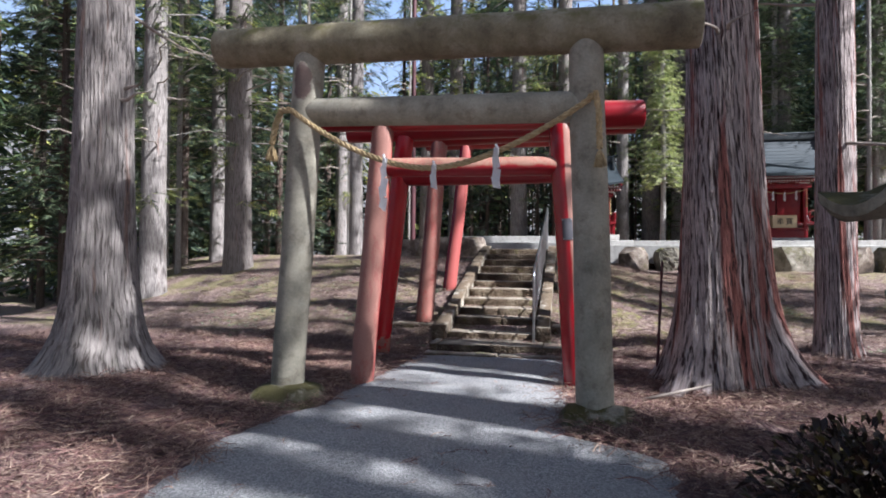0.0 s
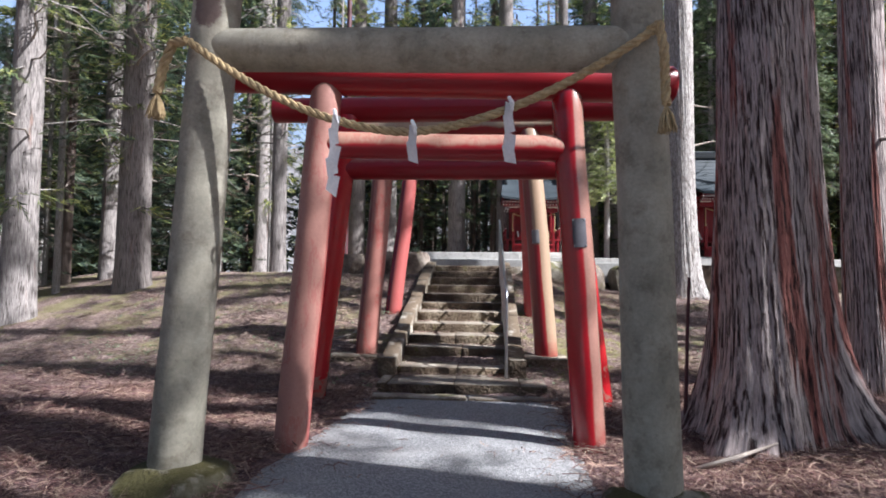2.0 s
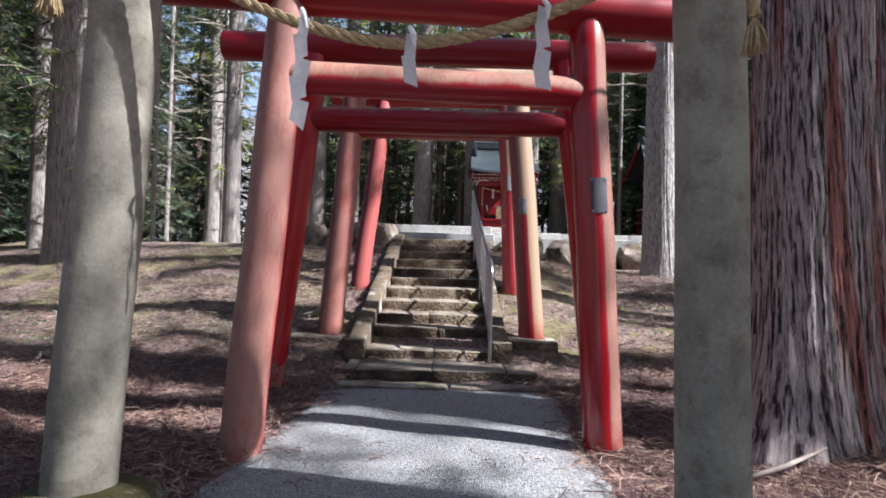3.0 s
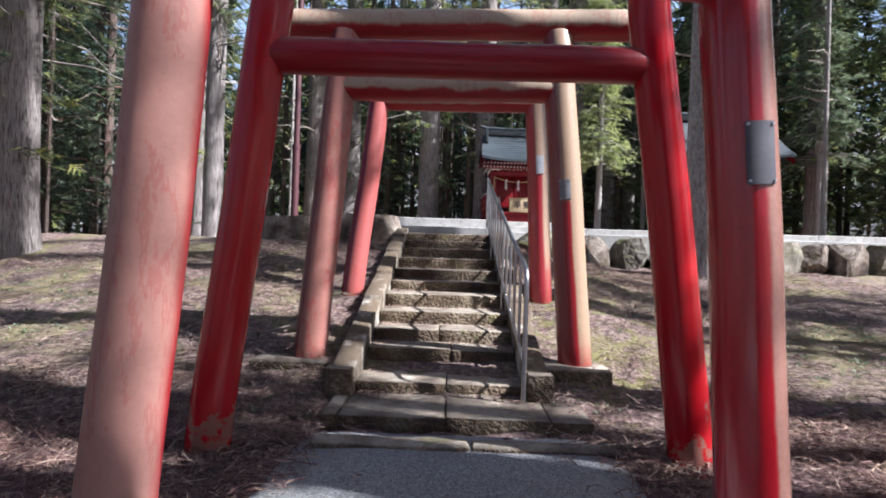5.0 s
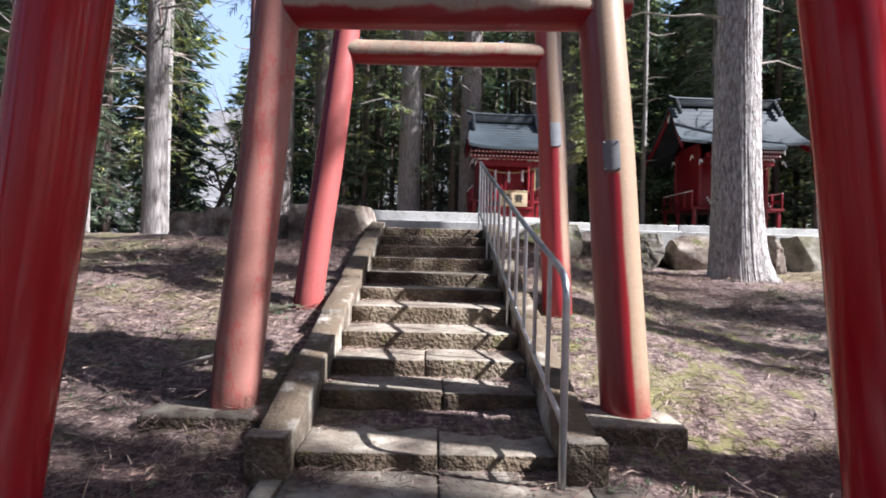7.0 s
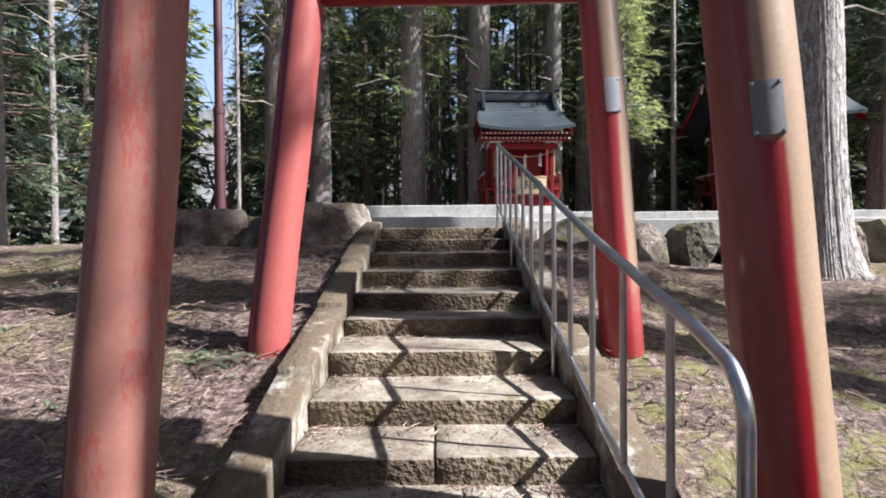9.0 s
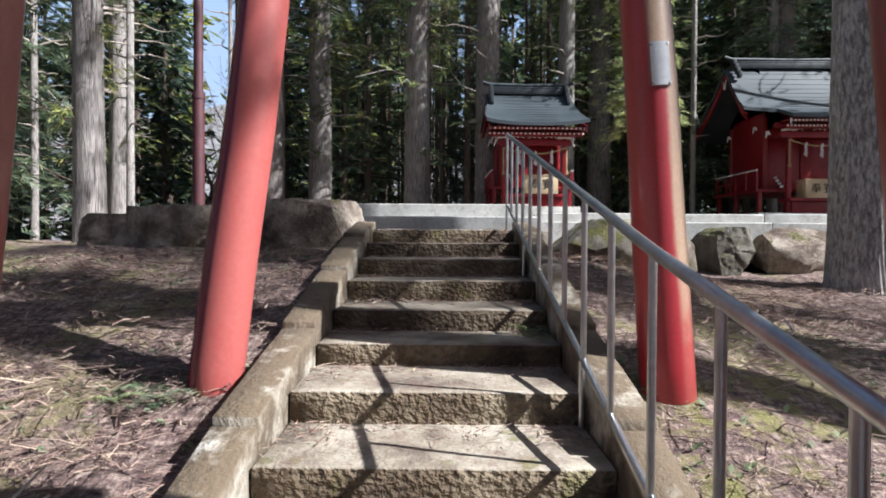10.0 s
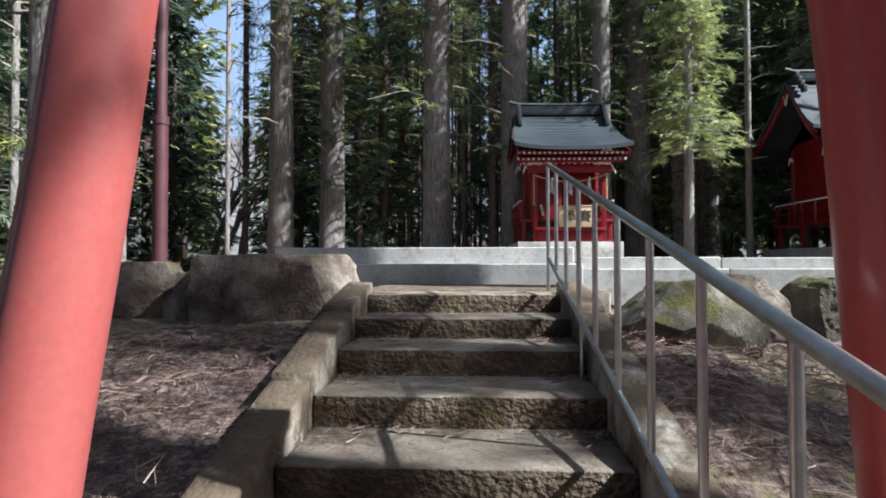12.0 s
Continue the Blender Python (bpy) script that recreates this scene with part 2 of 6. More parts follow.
def mat_paint(name, red, faded, fade, toward, lo, hi, rough=0.32, peel=0.0, vein=None, veined=0.3, rag=1.0):
    """Red gloss paint, bleached on the sides that face the weather; two posts use the split to paint a shaded edge."""
    m, nt, b, vec = base_mat(name, rough, 0.0, True)
    b.inputs["Coat Weight"].default_value = 0.22
    b.inputs["Specular IOR Level"].default_value = 0.35
    b.inputs["Coat Roughness"].default_value = 0.13
    geo = nt.nodes.new("ShaderNodeNewGeometry")
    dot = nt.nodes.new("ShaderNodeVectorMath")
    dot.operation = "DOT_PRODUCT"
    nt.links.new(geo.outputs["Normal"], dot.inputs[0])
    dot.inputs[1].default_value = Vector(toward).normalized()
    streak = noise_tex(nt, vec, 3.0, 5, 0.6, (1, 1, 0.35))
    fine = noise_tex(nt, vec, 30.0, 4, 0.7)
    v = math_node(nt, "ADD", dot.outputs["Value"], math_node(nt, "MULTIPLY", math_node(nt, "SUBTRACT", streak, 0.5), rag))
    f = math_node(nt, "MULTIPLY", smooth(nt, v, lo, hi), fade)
    deep = mixc(nt, streak, tuple(1.1 * k for k in red), tuple(0.82 * k for k in red))
    blot = smooth(nt, noise_tex(nt, vec, 6.0, 5, 0.7), 0.66, 0.74)
    old = mixc(nt, math_node(nt, "MULTIPLY", blot, 0.35), faded, vein or red)
    old = mixc(nt, 0.3, old, mixc(nt, 1.0, old, ramp(nt, fine, [(0.3, (0.6, 0.58, 0.55)), (0.7, (1.15, 1.15, 1.15))]), "MULTIPLY"))
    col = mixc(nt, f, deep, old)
    veins = noise_tex(nt, vec, 1.7, 6, 0.7, (1.5, 1.5, 0.4))
    crack = math_node(nt, "MULTIPLY", smooth(nt, math_node(nt, "ABSOLUTE", math_node(nt, "SUBTRACT", veins, 0.5)), 0.022, 0.006), veined)
    col = mixc(nt, math_node(nt, "MULTIPLY", crack, f), col, vein or red)
    if peel:
        s = nt.nodes.new("ShaderNodeSeparateXYZ")
        nt.links.new(vec, s.inputs[0])
        bare = math_node(nt, "ADD", noise_tex(nt, vec, 5.0, 5, 0.65), math_node(nt, "MULTIPLY", s.outputs[2], -0.22))
        col = mixc(nt, math_node(nt, "MULTIPLY", smooth(nt, bare, 0.46, 0.52), peel), col, (0.24, 0.13, 0.10))
    nt.links.new(col, b.inputs["Base Color"])
    nt.links.new(math_node(nt, "ADD", math_node(nt, "MULTIPLY", f, 0.35), rough), b.inputs["Roughness"])
    set_bump(nt, b, math_node(nt, "ADD", streak, math_node(nt, "MULTIPLY", fine, 0.3)), 0.25, 0.006)
    return m


def mat_worn_post(name, old, dull, red, split, patch, z_plate, z_foot, rough=0.38, age=0.28, soft=0.06, coat=0.3):
    """Paint worn unevenly round a post: dull on one side (on one post partly painted shade), bare on the other, a fresh
    run of red under the plate.
    """
    m, nt, b, vec = base_mat(name, rough)
    b.inputs["Coat Weight"].default_value = coat
    b.inputs["Coat Roughness"].default_value = 0.16
    geo = nt.nodes.new("ShaderNodeNewGeometry")
    n = nt.nodes.new("ShaderNodeSeparateXYZ")
    nt.links.new(geo.outputs["Normal"], n.inputs[0])
    p = nt.nodes.new("ShaderNodeSeparateXYZ")
    nt.links.new(vec, p.inputs[0])
    streak = noise_tex(nt, vec, 4.0, 5, 0.65, (1, 1, 0.25))
    blot = noise_tex(nt, vec, 11.0, 5, 0.7)
    fine = noise_tex(nt, vec, 45.0, 4, 0.7)
    wob = math_node(nt, "MULTIPLY", math_node(nt, "SUBTRACT", streak, 0.5), 0.35)
    nx = math_node(nt, "ADD", n.outputs[0], wob)
    pz = math_node(nt, "ADD", p.outputs[2], math_node(nt, "MULTIPLY", math_node(nt, "SUBTRACT", blot, 0.5), 0.5))
    bare = mixc(nt, math_node(nt, "MULTIPLY", smooth(nt, blot, 0.6, 0.75), 0.4), old, tuple(0.75 * k for k in old))
    fresh = mixc(nt, streak, red, tuple(0.65 * k for k in red))
    worn = mixc(nt, math_node(nt, "MULTIPLY", smooth(nt, streak, 0.45, 0.65), age), dull, (0.24, 0.12, 0.085))
    run = math_node(nt, "MULTIPLY", smooth(nt, nx, patch + soft, patch - soft), smooth(nt, p.outputs[2], z_plate + 0.02, z_plate - 0.03))
    col = mixc(nt, run, bare, fresh)
    col = mixc(nt, smooth(nt, nx, split + soft, split - soft), col, worn)
    col = mixc(nt, math_node(nt, "MULTIPLY", smooth(nt, pz, z_foot + 0.35, z_foot - 0.25), 0.85), col, fresh)
    col = mixc(nt, 0.35, col, mixc(nt, 1.0, col, ramp(nt, fine, [(0.3, (0.55, 0.52, 0.5)), (0.7, (1.15, 1.15, 1.15))]), "MULTIPLY"))
    nt.links.new(col, b.inputs["Base Color"])
    set_bump(nt, b, math_node(nt, "ADD", streak, math_node(nt, "MULTIPLY", fine, 0.3)), 0.25, 0.006)
    return m


M_litter = mat_leaf("cedar_litter", (0.06, 0.025, 0.030), (0.18, 0.092, 0.09), (0.50, 0.38, 0.31), 0.85, 0.1, 0.25)
M_green_leaf = mat_leaf("cedar_needles", (0.035, 0.062, 0.045), (0.10, 0.14, 0.075), (0.32, 0.34, 0.15), 0.5, 0.4)
# cooler, darker copy of the needles above, with shade put into its colour
M_blue_leaf = mat_leaf("shaded_needles", (0.03, 0.052, 0.048), (0.075, 0.11, 0.09), (0.20, 0.25, 0.19), 0.5, 0.4)
M_light_leaf = mat_leaf("young_needles", (0.13, 0.18, 0.10), (0.27, 0.33, 0.19), (0.46, 0.50, 0.35), 0.5, 0.4)
M_bark_grey = mat_bark("grey_bark", (0.34, 0.315, 0.30), (0.11, 0.09, 0.082), (0.19, 0.12, 0.095), 0.12, 46.0, -0.03, 0.075)
M_bark_red = mat_bark("red_bark", (0.49, 0.425, 0.41), (0.045, 0.018, 0.018), (0.25, 0.07, 0.05), 0.45, 30.0, 0.01, 0.085, False, 0.62, 0.10)
M_bark_flaky = mat_bark("flaky_bark", (0.50, 0.48, 0.46), (0.30, 0.27, 0.25), (0.28, 0.22, 0.19), 0.1, 24.0, 0.0, 0.3)
M_bark_dark = mat_bark("dark_bark", (0.16, 0.125, 0.105), (0.045, 0.03, 0.027), (0.12, 0.055, 0.04), 0.4)
M_concrete_post = mat_stone("weathered_concrete", [(0.3, (0.20, 0.19, 0.15)), (0.5, (0.33, 0.31, 0.25)), (0.72, (0.42, 0.40, 0.33))], 0.12, 0, 0.85, 0.006)
def add_stain(m, centre, size, colour):
    nt = m.node_tree
    b = nt.nodes["Principled BSDF"]
    vec = nt.nodes.new("ShaderNodeNewGeometry").outputs["Position"]
    d = nt.nodes.new("ShaderNodeVectorMath")
    d.operation = "SUBTRACT"
    nt.links.new(vec, d.inputs[0])
    d.inputs[1].default_value = centre
    k = nt.nodes.new("ShaderNodeVectorMath")
    k.operation = "DIVIDE"
    nt.links.new(d.outputs[0], k.inputs[0])
    k.inputs[1].default_value = size
    n = nt.nodes.new("ShaderNodeVectorMath")
    n.operation = "LENGTH"
    nt.links.new(k.outputs[0], n.inputs[0])
    v = math_node(nt, "ADD", n.outputs["Value"], math_node(nt, "MULTIPLY", noise_tex(nt, vec, 9.0, 5, 0.7), 1.2))
    old = b.inputs["Base Color"].links[0].from_socket
    nt.links.new(mixc(nt, math_node(nt, "MULTIPLY", smooth(nt, v, 1.6, 1.35), 0.8), old, colour), b.inputs["Base Color"])


add_stain(M_concrete_post, (-1.74, 6.03, 3.62), (0.13, 0.2, 0.24), (0.075, 0.035, 0.035))
M_beam_post = mat_stone("stained_concrete", [(0.3, (0.13, 0.11, 0.07)), (0.5, (0.25, 0.22, 0.14)), (0.72, (0.40, 0.37, 0.28))], 0.35, 0, 0.85, 0.008)
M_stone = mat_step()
M_curb = mat_stone("curb_stone", [(0.38, (0.075, 0.05, 0.036)), (0.49, (0.17, 0.135, 0.095)), (0.56, (0.38, 0.345, 0.28)), (0.64, (0.56, 0.53, 0.47))], 0.85, 0.5, 0.92, 0.03, (0.125, 0.092, 0.058))
M_rock = mat_stone("field_rock", [(0.34, (0.05, 0.034, 0.027)), (0.47, (0.16, 0.122, 0.097)), (0.62, (0.38, 0.33, 0.28))], 0.3, 0, 0.95, 0.09)
M_moss_rock = mat_stone("mossy_rock", [(0.34, (0.09, 0.08, 0.06)), (0.5, (0.22, 0.20, 0.16)), (0.66, (0.36, 0.34, 0.29))], 0.6, 0, 0.95, 0.08)
M_moss_stone = mat_stone("mossy_stone", [(0.3, (0.14, 0.13, 0.10)), (0.5, (0.24, 0.22, 0.17)), (0.72, (0.32, 0.30, 0.24))], 0.9, 0.5, 0.95, 0.06, (0.062, 0.055, 0.014))
M_white_concrete = mat_stone("pale_concrete", [(0.3, (0.34, 0.34, 0.325)), (0.5, (0.47, 0.47, 0.455)), (0.72, (0.60, 0.60, 0.58))], 0, 0, 0.85, 0.004)
M_steel = mat_plain("brushed_steel", [(0.3, (0.42, 0.43, 0.44)), (0.7, (0.62, 0.63, 0.64))], 8, 0.33, 0.1, 0.002, metallic=1.0)
M_plate = mat_plain("grey_plate", [(0.3, (0.06, 0.06, 0.075)), (0.7, (0.095, 0.095, 0.11))], 6, 0.75, 0.05, 0.002)
M_plate_mid = mat_plain("worn_plate", [(0.3, (0.16, 0.165, 0.17)), (0.7, (0.24, 0.245, 0.25))], 6, 0.5, 0.05, 0.002)
M_plate_light = mat_plain("pale_plate", [(0.3, (0.24, 0.25, 0.27)), (0.7, (0.34, 0.35, 0.37))], 6, 0.45, 0.05, 0.002)
M_rope = mat_plain("straw_rope", [(0.3, (0.30, 0.21, 0.10)), (0.7, (0.52, 0.40, 0.22))], 30, 0.9, 0.5, 0.006)
M_paper = mat_plain("white_paper", [(0.3, (0.84, 0.85, 0.87)), (0.7, (0.90, 0.90, 0.91))], 5, 0.8, 0.0)
M_shrine_red = mat_plain("vermilion_lacquer", [(0.3, (0.17, 0.004, 0.010)), (0.7, (0.26, 0.007, 0.014))], 5, 0.4, 0.05, 0.003)
M_white_trim = mat_plain("white_trim", [(0.3, (0.70, 0.70, 0.68)), (0.7, (0.8, 0.8, 0.78))], 5, 0.7, 0.0)
M_roof = mat_plain("roof_metal", [(0.3, (0.018, 0.027, 0.034)), (0.7, (0.042, 0.057, 0.068))], 1.6, 0.6, 0.15, 0.006, stretch=(0.4, 1, 1))
M_roof_dark = mat_plain("ridge_metal", [(0.3, (0.025, 0.03, 0.035)), (0.7, (0.055, 0.065, 0.07))], 3, 0.42, 0.1, 0.004, metallic=0.25)
M_box = mat_plain("offering_box_wood", [(0.3, (0.50, 0.38, 0.22)), (0.7, (0.66, 0.52, 0.33))], 2, 0.65, 0.1, 0.002, stretch=(0.2, 1, 1))
M_ink = mat_plain("black_ink", [(0.3, (0.02, 0.02, 0.02)), (0.7, (0.035, 0.035, 0.035))], 5, 0.7, 0.0)
M_twig = mat_plain("dead_wood", [(0.3, (0.22, 0.18, 0.15)), (0.7, (0.42, 0.37, 0.32))], 6, 0.9, 0.2, 0.004)
M_red_pole = mat_plain("rust_red_pole", [(0.3, (0.06, 0.018, 0.024)), (0.7, (0.10, 0.03, 0.035))], 3, 0.6, 0.1, 0.003)


def ground_material():
    m, nt, b, vec = base_mat("forest_floor", 0.95)
    big = noise_tex(nt, vec, 0.6, 5, 0.6)
    mid = noise_tex(nt, vec, 5.0, 6, 0.7)
    fib = noise_tex(nt, vec, 22.0, 5, 0.75, (1, 0.35, 1))
    fib2 = noise_tex(nt, vec, 26.0, 5, 0.75, (0.35, 1, 1))
    f = math_node(nt, "MULTIPLY", math_node(nt, "ADD", fib, fib2), 0.5)
    col = ramp(nt, f, [(0.38, (0.03, 0.014, 0.017)), (0.5, (0.125, 0.07, 0.07)), (0.61, (0.38, 0.275, 0.235))])
    col = mixc(nt, math_node(nt, "MULTIPLY", smooth(nt, mid, 0.5, 0.7), 0.4), col, (0.22, 0.15, 0.10))
    # older, paler litter up the slope, then thin grass and moss
    s = nt.nodes.new("ShaderNodeSeparateXYZ")
    nt.links.new(vec, s.inputs[0])
    old = smooth(nt, math_node(nt, "ADD", s.outputs[1], math_node(nt, "MULTIPLY", big, 4.0)), 10.5, 13.5)
    col = mixc(nt, math_node(nt, "MULTIPLY", old, 0.4), col, ramp(nt, f, [(0.38, (0.045, 0.03, 0.028)), (0.5, (0.17, 0.128, 0.105)), (0.61, (0.45, 0.38, 0.31))]))
    zone = math_node(nt, "MULTIPLY", smooth(nt, s.outputs[1], 10.0, 12.0), smooth(nt, math_node(nt, "ADD", big, math_node(nt, "MULTIPLY", mid, 0.6)), 0.78, 0.92))
    col = mixc(nt, math_node(nt, "MULTIPLY", zone, 0.6), col, mixc(nt, mid, (0.26, 0.23, 0.10), (0.15, 0.16, 0.04)))
    # moss creeping over the bank beside the stairs
    bank = math_node(nt, "MULTIPLY", math_node(nt, "MULTIPLY", smooth(nt, s.outputs[0], 0.7, 1.3), smooth(nt, s.outputs[0], 5.0, 3.2)), math_node(nt, "MULTIPLY", smooth(nt, s.outputs[1], 9.6, 10.6), smooth(nt, s.outputs[1], 15.5, 13.5)))
    tuft = smooth(nt, noise_tex(nt, vec, 3.2, 6, 0.7), 0.50, 0.62)
    col = mixc(nt, math_node(nt, "MULTIPLY", math_node(nt, "MULTIPLY", bank, tuft), 0.85), col, mixc(nt, mid, (0.23, 0.20, 0.08), (0.15, 0.16, 0.035)))
    nt.links.new(col, b.inputs["Base Color"])
    set_bump(nt, b, math_node(nt, "ADD", f, mid), 1.0, 0.05)
    return m


def gravel_material():
    m, nt, b, vec = base_mat("gravel", 0.92)
    v = nt.nodes.new("ShaderNodeTexVoronoi")
    v.inputs["Scale"].default_value = 85.0
    nt.links.new(vec, v.inputs["Vector"])
    big = noise_tex(nt, vec, 1.3, 5, 0.6)
    fine = noise_tex(nt, vec, 120.0, 3, 0.7)
    grain = nt.nodes.new("ShaderNodeSeparateColor")
    nt.links.new(v.outputs["Color"], grain.inputs[0])
    col = ramp(nt, grain.outputs[0], [(0.0, (0.15, 0.152, 0.157)), (0.5, (0.272, 0.274, 0.279)), (1.0, (0.42, 0.42, 0.415))])
    col = mixc(nt, math_node(nt, "MULTIPLY", smooth(nt, big, 0.48, 0.68), 0.45), col, (0.30, 0.29, 0.28))
    col = mixc(nt, math_node(nt, "MULTIPLY", smooth(nt, noise_tex(nt, vec, 14.0, 4, 0.7), 0.66, 0.74), 0.6), col, (0.14, 0.09, 0.07))
    nt.links.new(col, b.inputs["Base Color"])
    set_bump(nt, b, math_node(nt, "ADD", math_node(nt, "MULTIPLY", v.outputs["Distance"], 1.0), math_node(nt, "ADD", fine, big)), 0.8, 0.012)
    return m


M_ground, M_gravel = ground_material(), gravel_material()


# ---- mesh helpers ----
def thing(name, label, category, group="", kind="", at=(0, 0, 0)):
    e = new(name)
    e.location = at
    return tagged(e, label, category, group, kind)


def finish(ob, material, sharp=None):
    ob.data.materials.append(material)
    if sharp is not None:
        for p in ob.data.polygons:
            p.use_smooth = True
        if sharp < 180:
            ob.data.set_sharp_from_angle(angle=radians(sharp))
    return ob


def part(name, bm, material, parent=None, label="", sharp=40):
    me = bpy.data.meshes.new(name)
    bm.to_mesh(me)
    bm.free()
    ob = new(name, me)
    finish(ob, material, sharp)
    if parent is not None:
        ob.parent = parent
    if label:
        ob["label"] = label
    return ob


def raw(name, verts, faces, material, parent=None, sharp=None, kind=""):
    me = bpy.data.meshes.new(name)
    me.from_pydata([tuple(v) for v in verts], [], [tuple(f) for f in faces])
    me.update()
    ob = new(name, me)
    finish(ob, material, sharp)
    if parent is not None:
        ob.parent = parent
    if kind:
        ob["kind"] = kind
    return ob


def add_box(bm, lo, hi, bevel=0.0, m=None, segs=2):
    lo, hi = Vector(lo), Vector(hi)
    g = bmesh.ops.create_cube(bm, size=1.0)
    vs = g["verts"]
    c, d = (lo + hi) / 2, hi - lo
    for v in vs:
        v.co = Vector((v.co.x * d.x, v.co.y * d.y, v.co.z * d.z)) + c
    if m is not None:
        for v in vs:
            v.co = m @ v.co
    if bevel:
        es = list({e for v in vs for e in v.link_edges})
        bmesh.ops.bevel(bm, geom=es, offset=bevel, segments=segs, affect="EDGES", profile=0.6)
    return bm


def box_bm(lo, hi, bevel=0.01, m=None, segs=2):
    return add_box(bmesh.new(), lo, hi, bevel, m, segs)


def rough_box(lo, hi, bevel=0.02, cut=0.12, amp=0.012, seed=0, freq=3.0):
    """A hewn block with worn, uneven faces."""
    bm = box_bm(lo, hi, bevel, None, 1)
    for _ in range(3):
        es = [e for e in bm.edges if e.calc_length() > cut]
        if not es or len(bm.verts) > 900:
            break
        bmesh.ops.subdivide_edges(bm, edges=es, cuts=1, use_grid_fill=True)
    bm.normal_update()
    for v in bm.verts:
        p = v.co * freq + Vector((seed * 7.3, seed * 3.1, 0))
        v.co += v.normal * (noise.noise(p) * amp + noise.noise(p * 3.1) * amp * 0.5)
    return bm


def tube_between(bm, points, radii, segs=16, cap=True, squash=None):
    """A round bar along a list of places, with a radius at each."""
    pts = [Vector(p) for p in points]
    rings = []
    for i, p in enumerate(pts):
        a = pts[max(i - 1, 0)]
        c = pts[min(i + 1, len(pts) - 1)]
        d = (c - a).normalized()
        u = d.cross(Vector((0.13, 0.97, 0.21))).normalized()
        w = d.cross(u).normalized()
        r = radii[i] if isinstance(radii, (list, tuple)) else radii
        rings.append([bm.verts.new(p + (u * math.cos(k) + w * math.sin(k)) * r) for k in (2 * math.pi * j / segs for j in range(segs))])
    for r0, r1 in zip(rings, rings[1:]):
        for j in range(segs):
            bm.faces.new((r0[j], r0[(j + 1) % segs], r1[(j + 1) % segs], r1[j]))
    if cap:
        bm.faces.new(rings[0])
        bm.faces.new(list(reversed(rings[-1])))
    bmesh.ops.recalc_face_normals(bm, faces=bm.faces)
    return bm


def round_bar(a, b, ra, rb, segs=28, rings=14, wobble=0.0, edge=0.02, seed=0):
    """A round post or beam with softened ends."""
    a, b = Vector(a), Vector(b)
    n = (b - a).length
    ts = [0.0, edge * 0.4 / n] + [edge / n + (1 - 2 * edge / n) * i / rings for i in range(rings + 1)] + [1 - edge * 0.4 / n, 1.0]
    pts, rad = [], []
    for i, t in enumerate(ts):
        r = ra + (rb - ra) * t
        if i in (0, len(ts) - 1):
            r -= edge
        elif i in (1, len(ts) - 2):
            r -= edge * 0.3
        off = Vector((noise.noise((seed, t * 3, 1)), noise.noise((seed, t * 3, 5)), noise.noise((seed, t * 3, 9)))) * wobble
        pts.append(a.lerp(b, t) + off)
        rad.append(r * (1 + wobble * noise.noise((seed + 4, t * 5, 2))))
    return tube_between(bmesh.new(), pts, rad, segs)


def rock_bm(size, seed, detail=5, cut=17, square=0.78, flat=0.0):
    """A boulder: a blocky lump broken by random planes, then roughened."""
    rnd = random.Random(seed)
    bm = bmesh.new()
    bmesh.ops.create_cube(bm, size=2.0)
    for _ in range(detail):
        bmesh.ops.subdivide_edges(bm, edges=bm.edges[:], cuts=1, use_grid_fill=True)
    planes = []
    for _ in range(cut):
        d = Vector((rnd.gauss(0, 1), rnd.gauss(0, 1) - 0.4, rnd.gauss(0, 0.8))).normalized()
        planes.append((d, rnd.uniform(0.66, 1.0) + 0.17 * flat))
    for v in bm.verts:
        ball = v.co.normalized() * 1.08
        v.co = ball.lerp(v.co, square)
        for d, k in planes:
            s = v.co.dot(d) - k
            if s > 0:
                v.co -= d * s * 0.97
        p = v.co * 1.7 + Vector((seed * 5.1, 0, 0))
        if flat:
            v.co.z = min(v.co.z, 0.80 + 0.05 * noise.noise(v.co * 1.3))
        v.co *= 1 + 0.03 * noise.noise(p) + 0.025 * noise.noise(p * 3) - 0.025 * max(0.0, 0.06 - abs(noise.noise(p * 0.9))) / 0.06 + 0.012 * noise.noise(p * 9)
        v.co = Vector((v.co.x * size[0] / 1.86, v.co.y * size[1] / 1.86, v.co.z * size[2] / 1.86))
    return bm


# ---- the ground ----
def sstep(t):
    t = min(max(t, 0.0), 1.0)
    return t * t * (3 - 2 * t)


def ramp_up(t):
    """Nearly straight rise with a soft foot and head."""
    t = min(max(t, 0.0), 1.0)
    return 0.6 * t + 0.4 * sstep(t)


STEP_Y = [9.9, 10.72, 11.48, 12.0, 12.52, 13.16, 13.85, 14.41, 15.03, 15.66, 16.23, 16.75]
STEP_Z = [0.135, 0.24, 0.444, 0.60, 0.757, 0.935, 1.088, 1.25, 1.425, 1.595, 1.745, 1.905]
SX0, SX1 = -1.0, 0.66


def slope_height(x, y):
    shift = 0.45 * max(0.0, -x - 4.0)
    left = 1.68 * ramp_up((y - shift - 9.8) / 6.9)
    near = 1.68 * ramp_up((y - 9.8) / 6.9)
    far = 1.28 * ramp_up((y - 8.5) / 10.5)
    k = sstep((x - 1.2) / 2.5)
    right = near * (1 - k) + far * k
    z = left if x < 0 else right
    z += 0.12 * sstep((abs(x + 0.2) - 2.0) / 3.0) * (1 - sstep((y - 9) / 4))
    fall = sstep((-x - 12.0) / 14.0)
    z = z * (1 - fall) - 1.6 * fall
    return z


